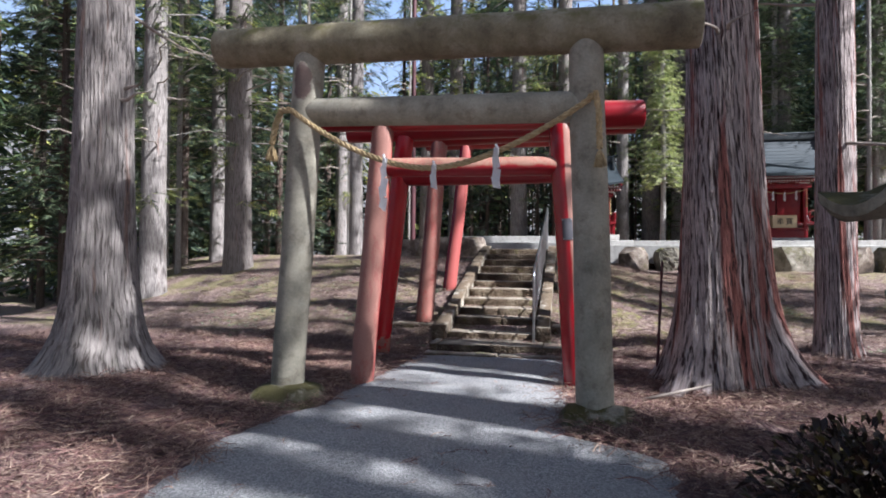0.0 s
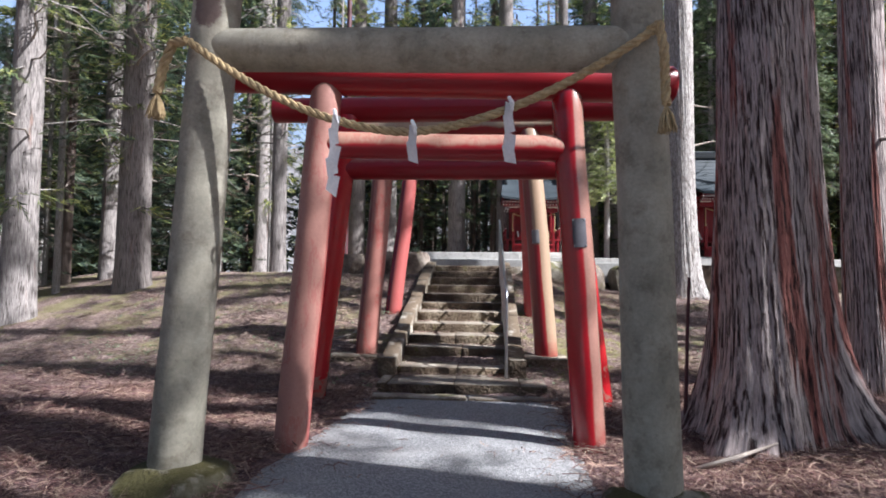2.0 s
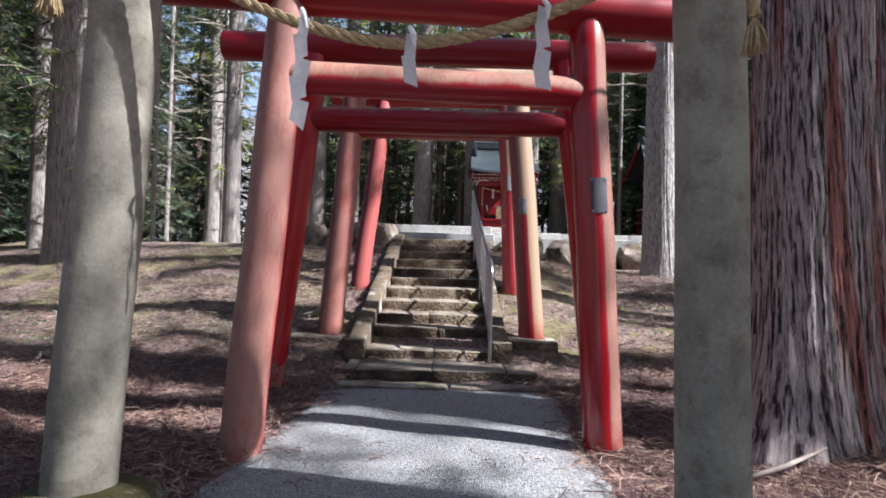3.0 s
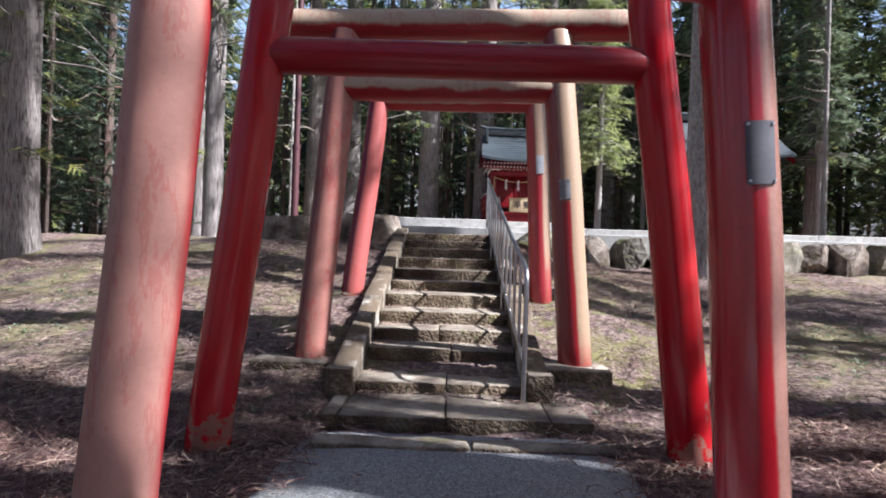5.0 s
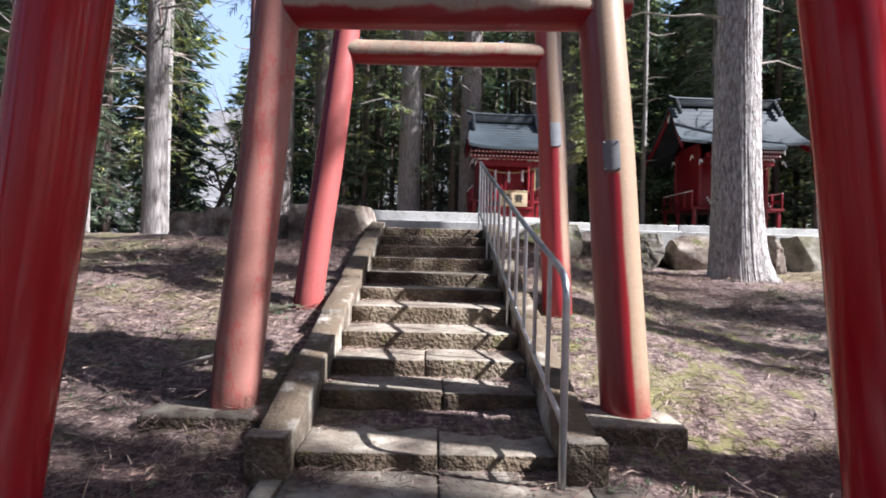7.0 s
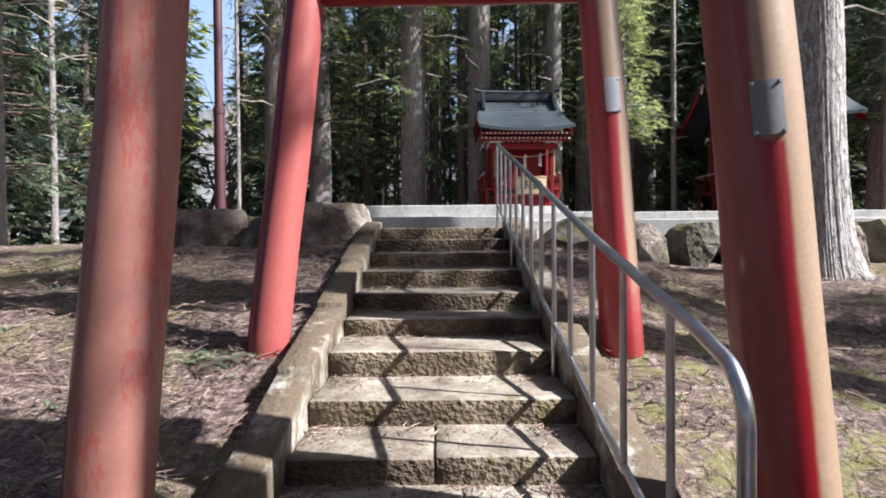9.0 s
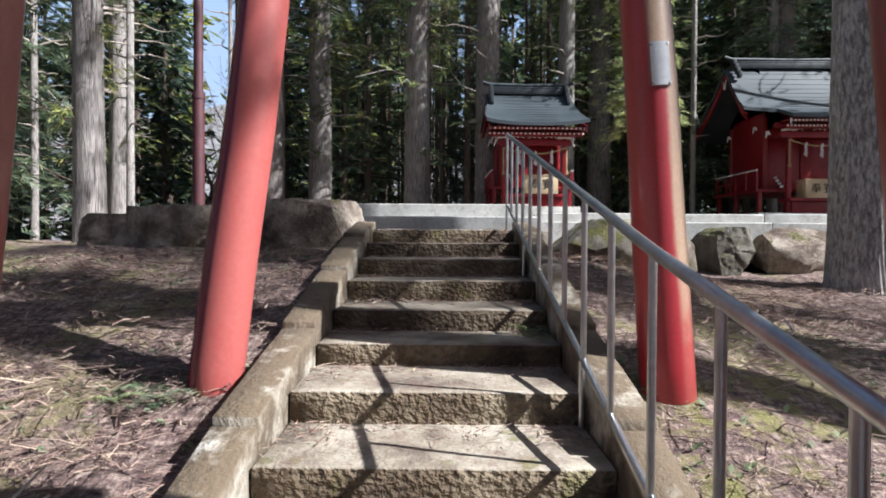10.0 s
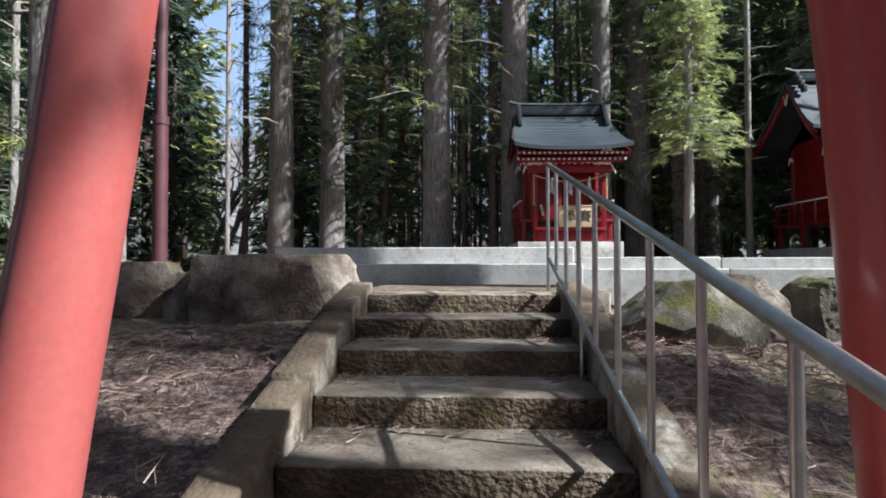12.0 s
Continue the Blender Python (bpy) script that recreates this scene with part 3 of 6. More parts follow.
def ground_z(x, y):
    z = slope_height(x, y)
    if -2.4 < x < 60 and y > 20.0:
        z = z + (2.14 - z) * sstep((y - 20.0) / 0.5) * sstep((x + 2.4) / 0.5)
    elif x <= -2.4 and y > 17:
        pass
    if SX0 - 0.22 < x < SX1 + 0.22 and 9.7 < y < 19.3:
        z = min(z, np.interp(y, [9.7, 10.2, 17.0, 19.3], [0.0, 0.0, 1.6, 1.88]))
    return z


def axis(lo, hi, fine_lo, fine_hi, d):
    a = list(np.arange(fine_lo, fine_hi + 1e-6, d))
    s, p = d, fine_hi
    while p < hi:
        s *= 1.22
        p += s
        a.append(p)
    s, p = d, fine_lo
    while p > lo:
        s *= 1.22
        p -= s
        a.insert(0, p)
    return a


def lumps(x, y):
    """Heaps and hollows of the litter."""
    a = 0.05 * noise.noise((x * 0.7, y * 0.7, 3)) + 0.035 * noise.noise((x * 2.0, y * 2.6, 8))
    return a + 0.05 * abs(noise.noise((x * 3.3, y * 4.5, 5))) - 0.01 + 0.012 * noise.noise((x * 9, y * 11, 2))


def build_ground():
    xs, ys = axis(-900, 900, -8, 8, 0.10), axis(-300, 1500, -2, 20.8, 0.10)
    verts, faces = [], []
    for y in ys:
        for x in xs:
            z = ground_z(x, y)
            d = max(0.0, math.hypot(x, y - 8) - 12)
            bump = lumps(x, y)
            onpath = sstep((2.4 - abs(x + 0.2)) / 0.8) * (1 - sstep((y - 9.2) / 0.8))
            z += bump * (1 - onpath) - 0.03 * onpath
            z += min(d, 60) * 0.01 * noise.noise((x * 0.06, y * 0.06, 1))
            verts.append((x, y, z))
    n = len(xs)
    for j in range(len(ys) - 1):
        for i in range(n - 1):
            a = j * n + i
            faces.append((a, a + 1, a + n + 1, a + n))
    ob = raw("ground", verts, faces, M_ground, sharp=180)
    tagged(ob, "forest floor of dry reddish cedar litter with thin moss", "ground", kind="structure")


def path_edges(y):
    left = np.interp(y, [-3, 0, 2.0, 3.5, 4.8, 5.4, 6.0, 6.8, 8.0, 9.8], [-2.0, -1.8, -1.7, -1.66, -1.85, -1.7, -1.5, -1.45, -1.35, -1.25])
    right = np.interp(y, [-3, 0, 3.0, 4.4, 5.1, 5.5, 6.2, 7.3, 8.2, 9.8], [2.6, 2.6, 2.5, 2.4, 2.0, 1.2, 1.25, 1.2, 1.2, 1.3])
    left += 0.10 * noise.noise((y * 1.7, 3, 1)) + 0.05 * noise.noise((y * 6, 3, 1))
    right += 0.10 * noise.noise((y * 1.7, 9, 1)) + 0.05 * noise.noise((y * 6, 9, 1))
    return left, right


def build_path():
    ys = np.arange(-3, 9.85, 0.07)
    verts, faces = [], []
    n = 26
    for y in ys:
        l, r = path_edges(y)
        for i in range(n):
            t = i / (n - 1)
            x = l + (r - l) * t
            edge = min(t, 1 - t) * (r - l)
            z = 0.0 + 0.012 * noise.noise((x * 1.5, y * 1.5, 0)) + 0.02 * sstep(edge / 0.5) - 0.03 * (1 - sstep(edge / 0.12))
            verts.append((x, y, z))
    for j in range(len(ys) - 1):
        for i in range(n - 1):
            a = j * n + i
            faces.append((a, a + 1, a + n + 1, a + n))
    ob = raw("path", verts, faces, M_gravel, sharp=180)
    tagged(ob, "pale grey crushed gravel path with scattered litter", "path", kind="structure")


def surface(x, y):
    l, r = path_edges(y)
    if y < 9.8 and l < x < r:
        return 0.02
    return ground_z(x, y) + lumps(x, y)


def build_litter():
    """Fallen cedar sprays: short bent strips lying every way on the ground."""
    rnd = random.Random(5)
    verts, faces = [], []

    def frond(x, y, z, ang, length, bend, lift, tilt):
        """A curved stem with short side sprays, lying on the ground."""
        pts = []
        for k in range(4):
            t = k / 3
            a = ang + bend * t
            pts.append(Vector((x + math.cos(a) * length * t, y + math.sin(a) * length * t, z + 0.004 + lift * math.sin(t * 2.7))))
        for p, q in zip(pts, pts[1:]):
            d = (q - p).normalized()
            s = Vector((-d.y, d.x, tilt)) * 0.003
            b = len(verts)
            verts.extend((p - s, p + s, q + s, q - s))
            faces.append((b, b + 1, b + 2, b + 3))
        n = rnd.randint(9, 14)
        for k in range(n):
            t = 0.10 + 0.90 * k / n
            i = min(int(t * 3), 2)
            p = pts[i].lerp(pts[i + 1], t * 3 - i)
            d = (pts[i + 1] - pts[i]).normalized()
            sg = 1 if k % 2 else -1
            side = Vector((-d.y * sg, d.x * sg, 0.0))
            e = p + (d * 1.0 + side * rnd.uniform(0.3, 0.7) + Vector((0, 0, rnd.uniform(-0.1, 0.5)))) * length * rnd.uniform(0.16, 0.34)
            w = d * rnd.uniform(0.0025, 0.005)
            b = len(verts)
            verts.extend((p - w, p + w, e))
            faces.append((b, b + 1, b + 2))

    count = 0
    while count < 32000:
        y = rnd.uniform(-1.5, 18.5) if rnd.random() < 0.7 else rnd.uniform(0.5, 11)
        x = rnd.uniform(-9, 8.5) if rnd.random() < 0.6 else rnd.uniform(-4.5, 4.5)
        l, r = path_edges(y)
        onpath = y < 9.8 and l < x < r
        if onpath:
            inset = min(x - l, r - x)
            if rnd.random() > 0.5 * math.exp(-inset / 0.12) + 0.012:
                continue
        if SX0 - 0.24 < x < SX1 + 0.24 and y > 9.8:
            continue
        if y > 16.4 and x < 2.4 or y > 19.0:
            continue
        if noise.noise((x * 1.1, y * 1.1, 4)) < -0.3 and rnd.random() < 0.6:
            continue
        if 0.9 < x < 4.5 and 10.0 < y < 14.5 and noise.noise((x * 1.6, y * 1.6, 9)) > -0.1 and rnd.random() < 0.75:
            continue
        z = surface(x, y)
        base = rnd.uniform(0, 6.28)
        size = rnd.uniform(0.5, 1.25) * (0.55 if onpath else 1)
        if not onpath and rnd.random() < 0.05:
            size *= 1.7
        for _ in range(rnd.randint(1, 2)):
            frond(x + rnd.gauss(0, 0.04), y + rnd.gauss(0, 0.04), z + rnd.uniform(-0.005, 0.02), base + rnd.gauss(0, 0.5), size * rnd.uniform(0.16, 0.36), rnd.gauss(0, 0.8), rnd.uniform(0.0, 0.07) * size, rnd.uniform(-1, 1))
        count += 1
    heaps = [(1.5, 6.0, 0.55, 150), (1.75, 5.55, 0.5, 120), (1.45, 7.55, 0.35, 90), (-1.55, 7.3, 0.3, 60), (1.85, 9.1, 0.45, 110), (1.45, 9.45, 0.35, 80), (-1.9, 9.2, 0.4, 90), (-1.5, 9.6, 0.4, 90), (1.35, 11.15, 0.3, 40), (2.3, 4.6, 0.6, 160), (3.1, 7.3, 0.7, 160), (-2.6, 10.4, 0.4, 90)]
    for hx, hy, spread, n in heaps:
        for _ in range(n):
            x, y = hx + rnd.gauss(0, spread * 0.5), hy + rnd.gauss(0, spread * 0.4)
            if SX0 - 0.24 < x < SX1 + 0.24 and y > 9.75:
                continue
            top = 0.07 * math.exp(-((x - hx) ** 2 + (y - hy) ** 2) / (spread * 0.5) ** 2)
            frond(x, y, surface(x, y) + rnd.uniform(0.0, top + 0.01), rnd.uniform(0, 6.28), rnd.uniform(0.16, 0.34), rnd.gauss(0, 0.8), rnd.uniform(0.0, 0.06), rnd.uniform(-1, 1))
    ob = raw("leaf_litter", verts, faces, M_litter, sharp=180)
    tagged(ob, "dry reddish-brown fallen cedar sprays on the forest floor", "leaf litter", kind="stuff")


def build_herbs():
    """Small pale-green herbs and moss tufts scattered over the slope."""
    rnd = random.Random(15)
    verts, faces = [], []
    n = 0
    while n < 900:
        x, y = rnd.uniform(-8, 6), rnd.uniform(9.8, 17.5)
        if SX0 - 0.25 < x < SX1 + 0.25 or y > 16.4 and x < 2.4 or noise.noise((x * 0.8, y * 0.8, 12)) < 0.02:
            continue
        n += 1
        z = surface(x, y)
        for _ in range(rnd.randint(4, 8)):
            a, ln = rnd.uniform(0, 6.28), rnd.uniform(0.02, 0.06)
            p = Vector((x + rnd.gauss(0, 0.03), y + rnd.gauss(0, 0.03), z + 0.005))
            d = Vector((math.cos(a), math.sin(a), rnd.uniform(0.2, 0.9))) * ln
            s = Vector((-math.sin(a), math.cos(a), 0)) * ln * 0.3
            b = len(verts)
            verts.extend((p, p + d * 0.6 + s, p + d, p + d * 0.6 - s))
            faces.append((b, b + 1, b + 2, b + 3))
    ob = raw("ground_herbs", verts, faces, M_light_leaf, sharp=180)
    tagged(ob, "small pale-green herbs scattered among the litter", "herbs", kind="stuff")


def build_step_litter():
    rnd = random.Random(8)
    verts, faces = [], []
    for i, (y, z) in enumerate(zip(STEP_Y, STEP_Z)):
        y1 = STEP_Y[i + 1] if i + 1 < len(STEP_Y) else 17.4
        for _ in range(480 if i < 3 else 240 if i < 10 else 120):
            x = rnd.uniform(SX0 + 0.03, SX1 - 0.03) if rnd.random() < 0.5 else rnd.choice((rnd.uniform(SX0, SX0 + 0.3), rnd.uniform(SX1 - 0.3, SX1)))
            yy = y1 - abs(rnd.gauss(0, 0.16)) - 0.02
            yy = max(yy, y + 0.03)
            a, n, w = rnd.uniform(0, 6.28), rnd.uniform(0.03, 0.12), rnd.uniform(0.002, 0.006)
            c, s = math.cos(a), math.sin(a)
            b = len(verts)
            zz = z + 0.012
            verts += [(x + s * w, yy - c * w, zz), (x - s * w, yy + c * w, zz + 0.004), (x + c * n, min(yy + s * n, y1 - 0.005), zz + rnd.uniform(0.0, 0.02))]
            faces.append((b, b + 2, b + 1))
    ob = raw("step_litter", verts, faces, M_litter)
    tagged(ob, "dry cedar needles gathered on the stone treads", "leaf litter", kind="stuff")


# ---- the stairs ----
def build_stairs():
    st = thing("stairs", "worn hewn stone stairs with sloping stone curbs", "stairs", kind="structure")
    rnd = random.Random(2)
    for i, (y, z) in enumerate(zip(STEP_Y, STEP_Z)):
        y1 = STEP_Y[i + 1] + 0.12 if i + 1 < len(STEP_Y) else 17.3
        z0 = z - (0.30 if i else 0.2)
        cuts = [SX0, SX1] if i > 3 else [SX0, SX0 + (SX1 - SX0) * rnd.uniform(0.42, 0.62), SX1]
        if i == 0:
            cuts = [-1.16, -1.02, -0.1, 0.80, 1.16]
        for k, (a, b) in enumerate(zip(cuts, cuts[1:])):
            dz = rnd.uniform(-0.008, 0.008)
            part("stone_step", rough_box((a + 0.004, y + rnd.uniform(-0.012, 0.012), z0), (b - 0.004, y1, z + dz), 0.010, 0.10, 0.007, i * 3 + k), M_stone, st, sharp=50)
    part("stone_kerb", rough_box((-1.15, 9.42, -0.12), (0.1, 9.64, 0.06), 0.03, 0.2, 0.012, 71), M_stone, st, sharp=50)
    part("stone_kerb", rough_box((0.11, 9.43, -0.12), (1.28, 9.64, 0.055), 0.03, 0.2, 0.012, 72), M_stone, st, sharp=50)
    for side, (xa, xb) in enumerate(((SX0 - 0.23, SX0 - 0.005), (SX1 + 0.005, SX1 + 0.23))):
        ys = [10.66, 11.5, 12.66, 13.83, 15.0, 16.1, 17.05]
        for k, (a, b) in enumerate(zip(ys, ys[1:])):
            za, zb = np.interp(a, STEP_Y, STEP_Z) + 0.145, np.interp(b, STEP_Y, STEP_Z) + 0.105
            if k == 0:
                za, zb = 0.38, 0.60
            bm = rough_box((xa, a + 0.004, -0.55), (xb, b - 0.004, 0.0), 0.008, 0.2, 0.006, 40 + k + side * 9)
            for v in bm.verts:
                t = (v.co.y - a) / (b - a)
                v.co.z += za + (zb - za) * t
            part("curb_stone", bm, M_curb, st, sharp=50)
    part("end_stone", rough_box((SX0 - 0.26, 10.50, -0.1), (SX0 - 0.01, 10.655, 0.40), 0.012, 0.15, 0.012, 80), M_stone, st, sharp=50)
    part("end_stone", rough_box((SX1 + 0.01, 10.50, -0.1), (SX1 + 0.26, 10.655, 0.40), 0.012, 0.15, 0.012, 81), M_stone, st, sharp=50)
    # footing slabs beside the curbs
    for k, (a, b, y, z) in enumerate(((-2.2, -1.25, 11.1, 0.34), (0.92, 1.6, 10.95, 0.38))):
        s = part("footing_slab", rough_box((a, y, z - 0.3), (b, y + 0.42, z), 0.03, 0.2, 0.012, 90 + k), M_stone, None, sharp=50)
        tagged(s, "long hewn stone slab let into the slope beside the curb", "stone slab", "footing slabs")


def build_platform():
    p = thing("platform_edge", "pale concrete edge of the shrine terrace in two tiers", "retaining wall", kind="structure")
    part("lower_tier", rough_box((-2.9, 19.45, 1.5), (1.35, 19.95, 2.17), 0.012, 0.4, 0.004, 3), M_white_concrete, p)
    part("upper_tier", rough_box((-2.9, 19.86, 1.9), (1.30, 20.35, 2.40), 0.012, 0.4, 0.004, 4), M_white_concrete, p)
    part("landing", rough_box((-1.25, 17.28, 1.5), (1.2, 19.5, 1.90), 0.01, 0.5, 0.01, 5), M_curb, p)
    k = thing("kerb", "pale concrete kerb along the terrace above the boulders", "kerb", kind="structure")
    x = 1.36
    i = 0
    while x < 16:
        part("kerb_stone", rough_box((x, 19.95, 1.7), (x + 1.96, 20.25, 2.26 - 0.01 * (i % 2)), 0.012, 0.4, 0.004, 10 + i), M_white_concrete, k)
        part("kerb_foot", rough_box((x, 19.7, 1.5), (x + 1.96, 19.95, 2.1), 0.012, 0.4, 0.004, 30 + i), M_white_concrete, k)
        x += 1.97
        i += 1


def rock(size, at, seed, rz=0, material=None, flat=0.0, label="weathered grey-brown boulder of the retaining wall", group="retaining wall boulders"):
    ob = part("boulder", rock_bm(size, seed, 5, 17, 0.78 + 0.14 * flat, flat), material or M_rock, None, sharp=22)
    ob.matrix_world = pose(*at, 0, 0, rz)
    return tagged(ob, label, "boulder", group)


def build_rocks():
    rock((1.36, 0.85, 1.15), (-1.86, 17.05, 1.76), 1, 3, None, 1.0)
    rock((0.55, 0.7, 0.95), (-2.78, 17.25, 1.68), 6, 8, None, 0.8)
    rock((1.15, 0.85, 1.08), (-3.50, 17.25, 1.72), 2, -4, None, 1.0)
    rock((0.75, 0.8, 1.0), (-4.35, 17.4, 1.66), 3, 6, None, 1.0)
    rock((1.15, 0.8, 0.8), (1.68, 16.55, 1.68), 4, 15, M_moss_rock, 0.3, "large mossy boulder beside the head of the stairs")
    rnd = random.Random(11)
    x = 2.7
    i = 0
    while x < 15:
        w = rnd.uniform(0.75, 1.35)
        rock((w, 0.8, rnd.uniform(0.85, 1.0)), (x + w / 2, 19.35 + rnd.uniform(-0.1, 0.1) - max(0, 3.2 - x) * 0.6, 1.62), 20 + i, rnd.choice((0, 90, 180, 270)) + rnd.uniform(-15, 15), M_moss_rock if i % 3 == 1 else M_rock, 0.6)
        x += w * 0.95
        i += 1


# ---- the gates ----
def build_torii(left, right, lean_l, lean_r, nuki_z, top_z, r_post, r_nuki, r_top, over_l, over_r, mats, label, tilt=0.0, plate=None, bases=None, back=0.0):
    """left, right: feet of the posts; lean: shift of the post's head towards the middle at the lintel."""
    L, R = Vector(left), Vector(right)
    t = thing("torii_gate", label, "torii gate")
    mp_l, mp_r, mn, mt = mats
    up = Vector((0, 0, 1))
    dz = math.tan(radians(tilt)) * (R.x - L.x) / 2

    def on(p, lean, z):
        k = (z - p.z) / (top_z - p.z)
        return Vector((p.x + lean * k, p.y + back * (z - p.z), z))

    lt, rt = on(L, lean_l, top_z + dz - r_top * 0.55), on(R, -lean_r, top_z - dz - r_top * 0.55)
    part("post", round_bar(L - up * 0.12, lt, r_post, r_post * 0.92, 32, 16, 0.012, 0.012, 1), mp_l, t)
    part("post", round_bar(R - up * 0.12, rt, r_post, r_post * 0.92, 32, 16, 0.012, 0.012, 2), mp_r, t)
    a, b = on(L, lean_l, nuki_z + dz), on(R, -lean_r, nuki_z - dz)
    part("tie_beam", round_bar(a, b, r_nuki, r_nuki, 28, 10, 0.008, 0.01, 3), mn, t)
    a, b = on(L, lean_l, top_z + dz), on(R, -lean_r, top_z - dz)
    d = (b - a).normalized()
    part("lintel", round_bar(a - d * over_l, b + d * over_r, r_top, r_top, 36, 18, 0.008, 0.018, 4), mt, t)
    if bases:
        for i, p in enumerate((L, R)):
            bm = rock_bm((bases * 2, bases * 2, 0.34), 50 + i, 4, 6, 0.25)
            ob = part("base_stone", bm, M_moss_stone, t, "low moss-covered round base stone")
            ob.location = (p.x + 0.05, p.y - 0.06, p.z - 0.03)
    if plate:
        z0, z1, w, material, ang = plate
        c = on(R, -lean_r, (z0 + z1) / 2)
        lean = math.degrees(math.atan2(lean_r, top_z - R.z))
        h = z1 - z0
        bm = bmesh.new()
        n = 8
        span = w / (r_post * 0.97)
        rows = []
        for zz in (-h / 2, h / 2):
            for rr in (r_post * 0.94, r_post * 0.94 + 0.012):
                rows.append([bm.verts.new((rr * math.sin(span * (k / n - 0.5)), -rr * math.cos(span * (k / n - 0.5)), zz)) for k in range(n + 1)])
        bi, bo, ti, to = rows
        for k in range(n):
            bm.faces.new((bo[k], bo[k + 1], to[k + 1], to[k]))
            bm.faces.new((ti[k], to[k], to[k + 1], ti[k + 1]))
            bm.faces.new((bo[k], bi[k], bi[k + 1], bo[k + 1]))
        bm.faces.new((bo[0], to[0], ti[0], bi[0]))
        bm.faces.new((bo[n], bi[n], ti[n], to[n]))
        bmesh.ops.recalc_face_normals(bm, faces=bm.faces)
        ob = part("name_plate", bm, material, t, "curved grey metal plate screwed to the post", 30)
        ob.matrix_local = pose(c.x, c.y, c.z, -math.degrees(math.atan(back)), -lean, ang)
        for sx in (-1, 1):
            for sz in (-1, 1):
                bm = bmesh.new()
                bmesh.ops.create_cone(bm, cap_ends=True, segments=10, radius1=0.009, radius2=0.006, depth=0.008)
                a = span * 0.42 * sx
                rr = r_post * 0.94 + 0.015
                s = part("screw", bm, M_steel, ob)
                s.matrix_local = Matrix.Translation((rr * math.sin(a), -rr * math.cos(a), sz * h * 0.45)) @ pose(0, 0, 0, 90, 0, math.degrees(a))
    return t


FADE_POST = (0.39, 0.205, 0.165)
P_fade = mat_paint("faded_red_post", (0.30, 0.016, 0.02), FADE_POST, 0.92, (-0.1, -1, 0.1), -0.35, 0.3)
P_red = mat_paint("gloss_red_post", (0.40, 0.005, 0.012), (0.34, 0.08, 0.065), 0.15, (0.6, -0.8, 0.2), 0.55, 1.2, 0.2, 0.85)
# chalky paint; the dark strip on its left edge is shade painted into the colour
P_pink = mat_paint("chalky_shade_edged_post", (0.17, 0.006, 0.026), (0.39, 0.098, 0.086), 0.95, (0.78, -0.62, 0.0), 0.24, 0.38, 0.24, 0.0, (0.40, 0.04, 0.04), 0.15, 0.3)
# faded paint, again with the shaded left side painted in as a dark strip
P_shade_edge = mat_paint("shade_edged_red_post", (0.16, 0.03, 0.035), (0.36, 0.16, 0.125), 0.9, (0.7, -0.7, 0.0), 0.12, 0.36, 0.3, 0.0, (0.36, 0.05, 0.045), 0.6)
# the dull left side is old paint with part of its shade coloured in
P_run4 = mat_worn_post("bleached_post_with_red_run", (0.38, 0.265, 0.175), (0.26, 0.05, 0.045), (0.36, 0.012, 0.02), -0.45, 0.10, 2.13, 0.45, 0.38, 0.28, 0.09)
P_run5 = mat_worn_post("rose_post_with_red_run", (0.37, 0.25, 0.17), (0.42, 0.055, 0.048), (0.37, 0.025, 0.035), -0.32, 0.28, 2.72, 1.35, 0.38, 0.2, 0.13)
P_run2 = mat_worn_post("gloss_post_with_bare_side", (0.36, 0.19, 0.15), (0.32, 0.006, 0.014), (0.36, 0.007, 0.016), -0.52, 0.24, 3.6, 0.02, 0.25, 0.0, 0.08, 0.6)
P_nuki = mat_paint("red_beam", (0.26, 0.004, 0.011), (0.34, 0.17, 0.13), 0.75, (0, -0.3, 1), 0.75, 1.1, 0.38)
P_nuki_rose = mat_paint("rose_beam", (0.29, 0.006, 0.014), (0.34, 0.20, 0.145), 0.9, (0, -0.5, 1), 0.25, 0.6, 0.38)
P_nuki_old = mat_paint("bleached_red_beam", (0.28, 0.012, 0.016), (0.38, 0.30, 0.21), 0.95, (0, -0.5, 1), 0.02, 0.32, 0.35)


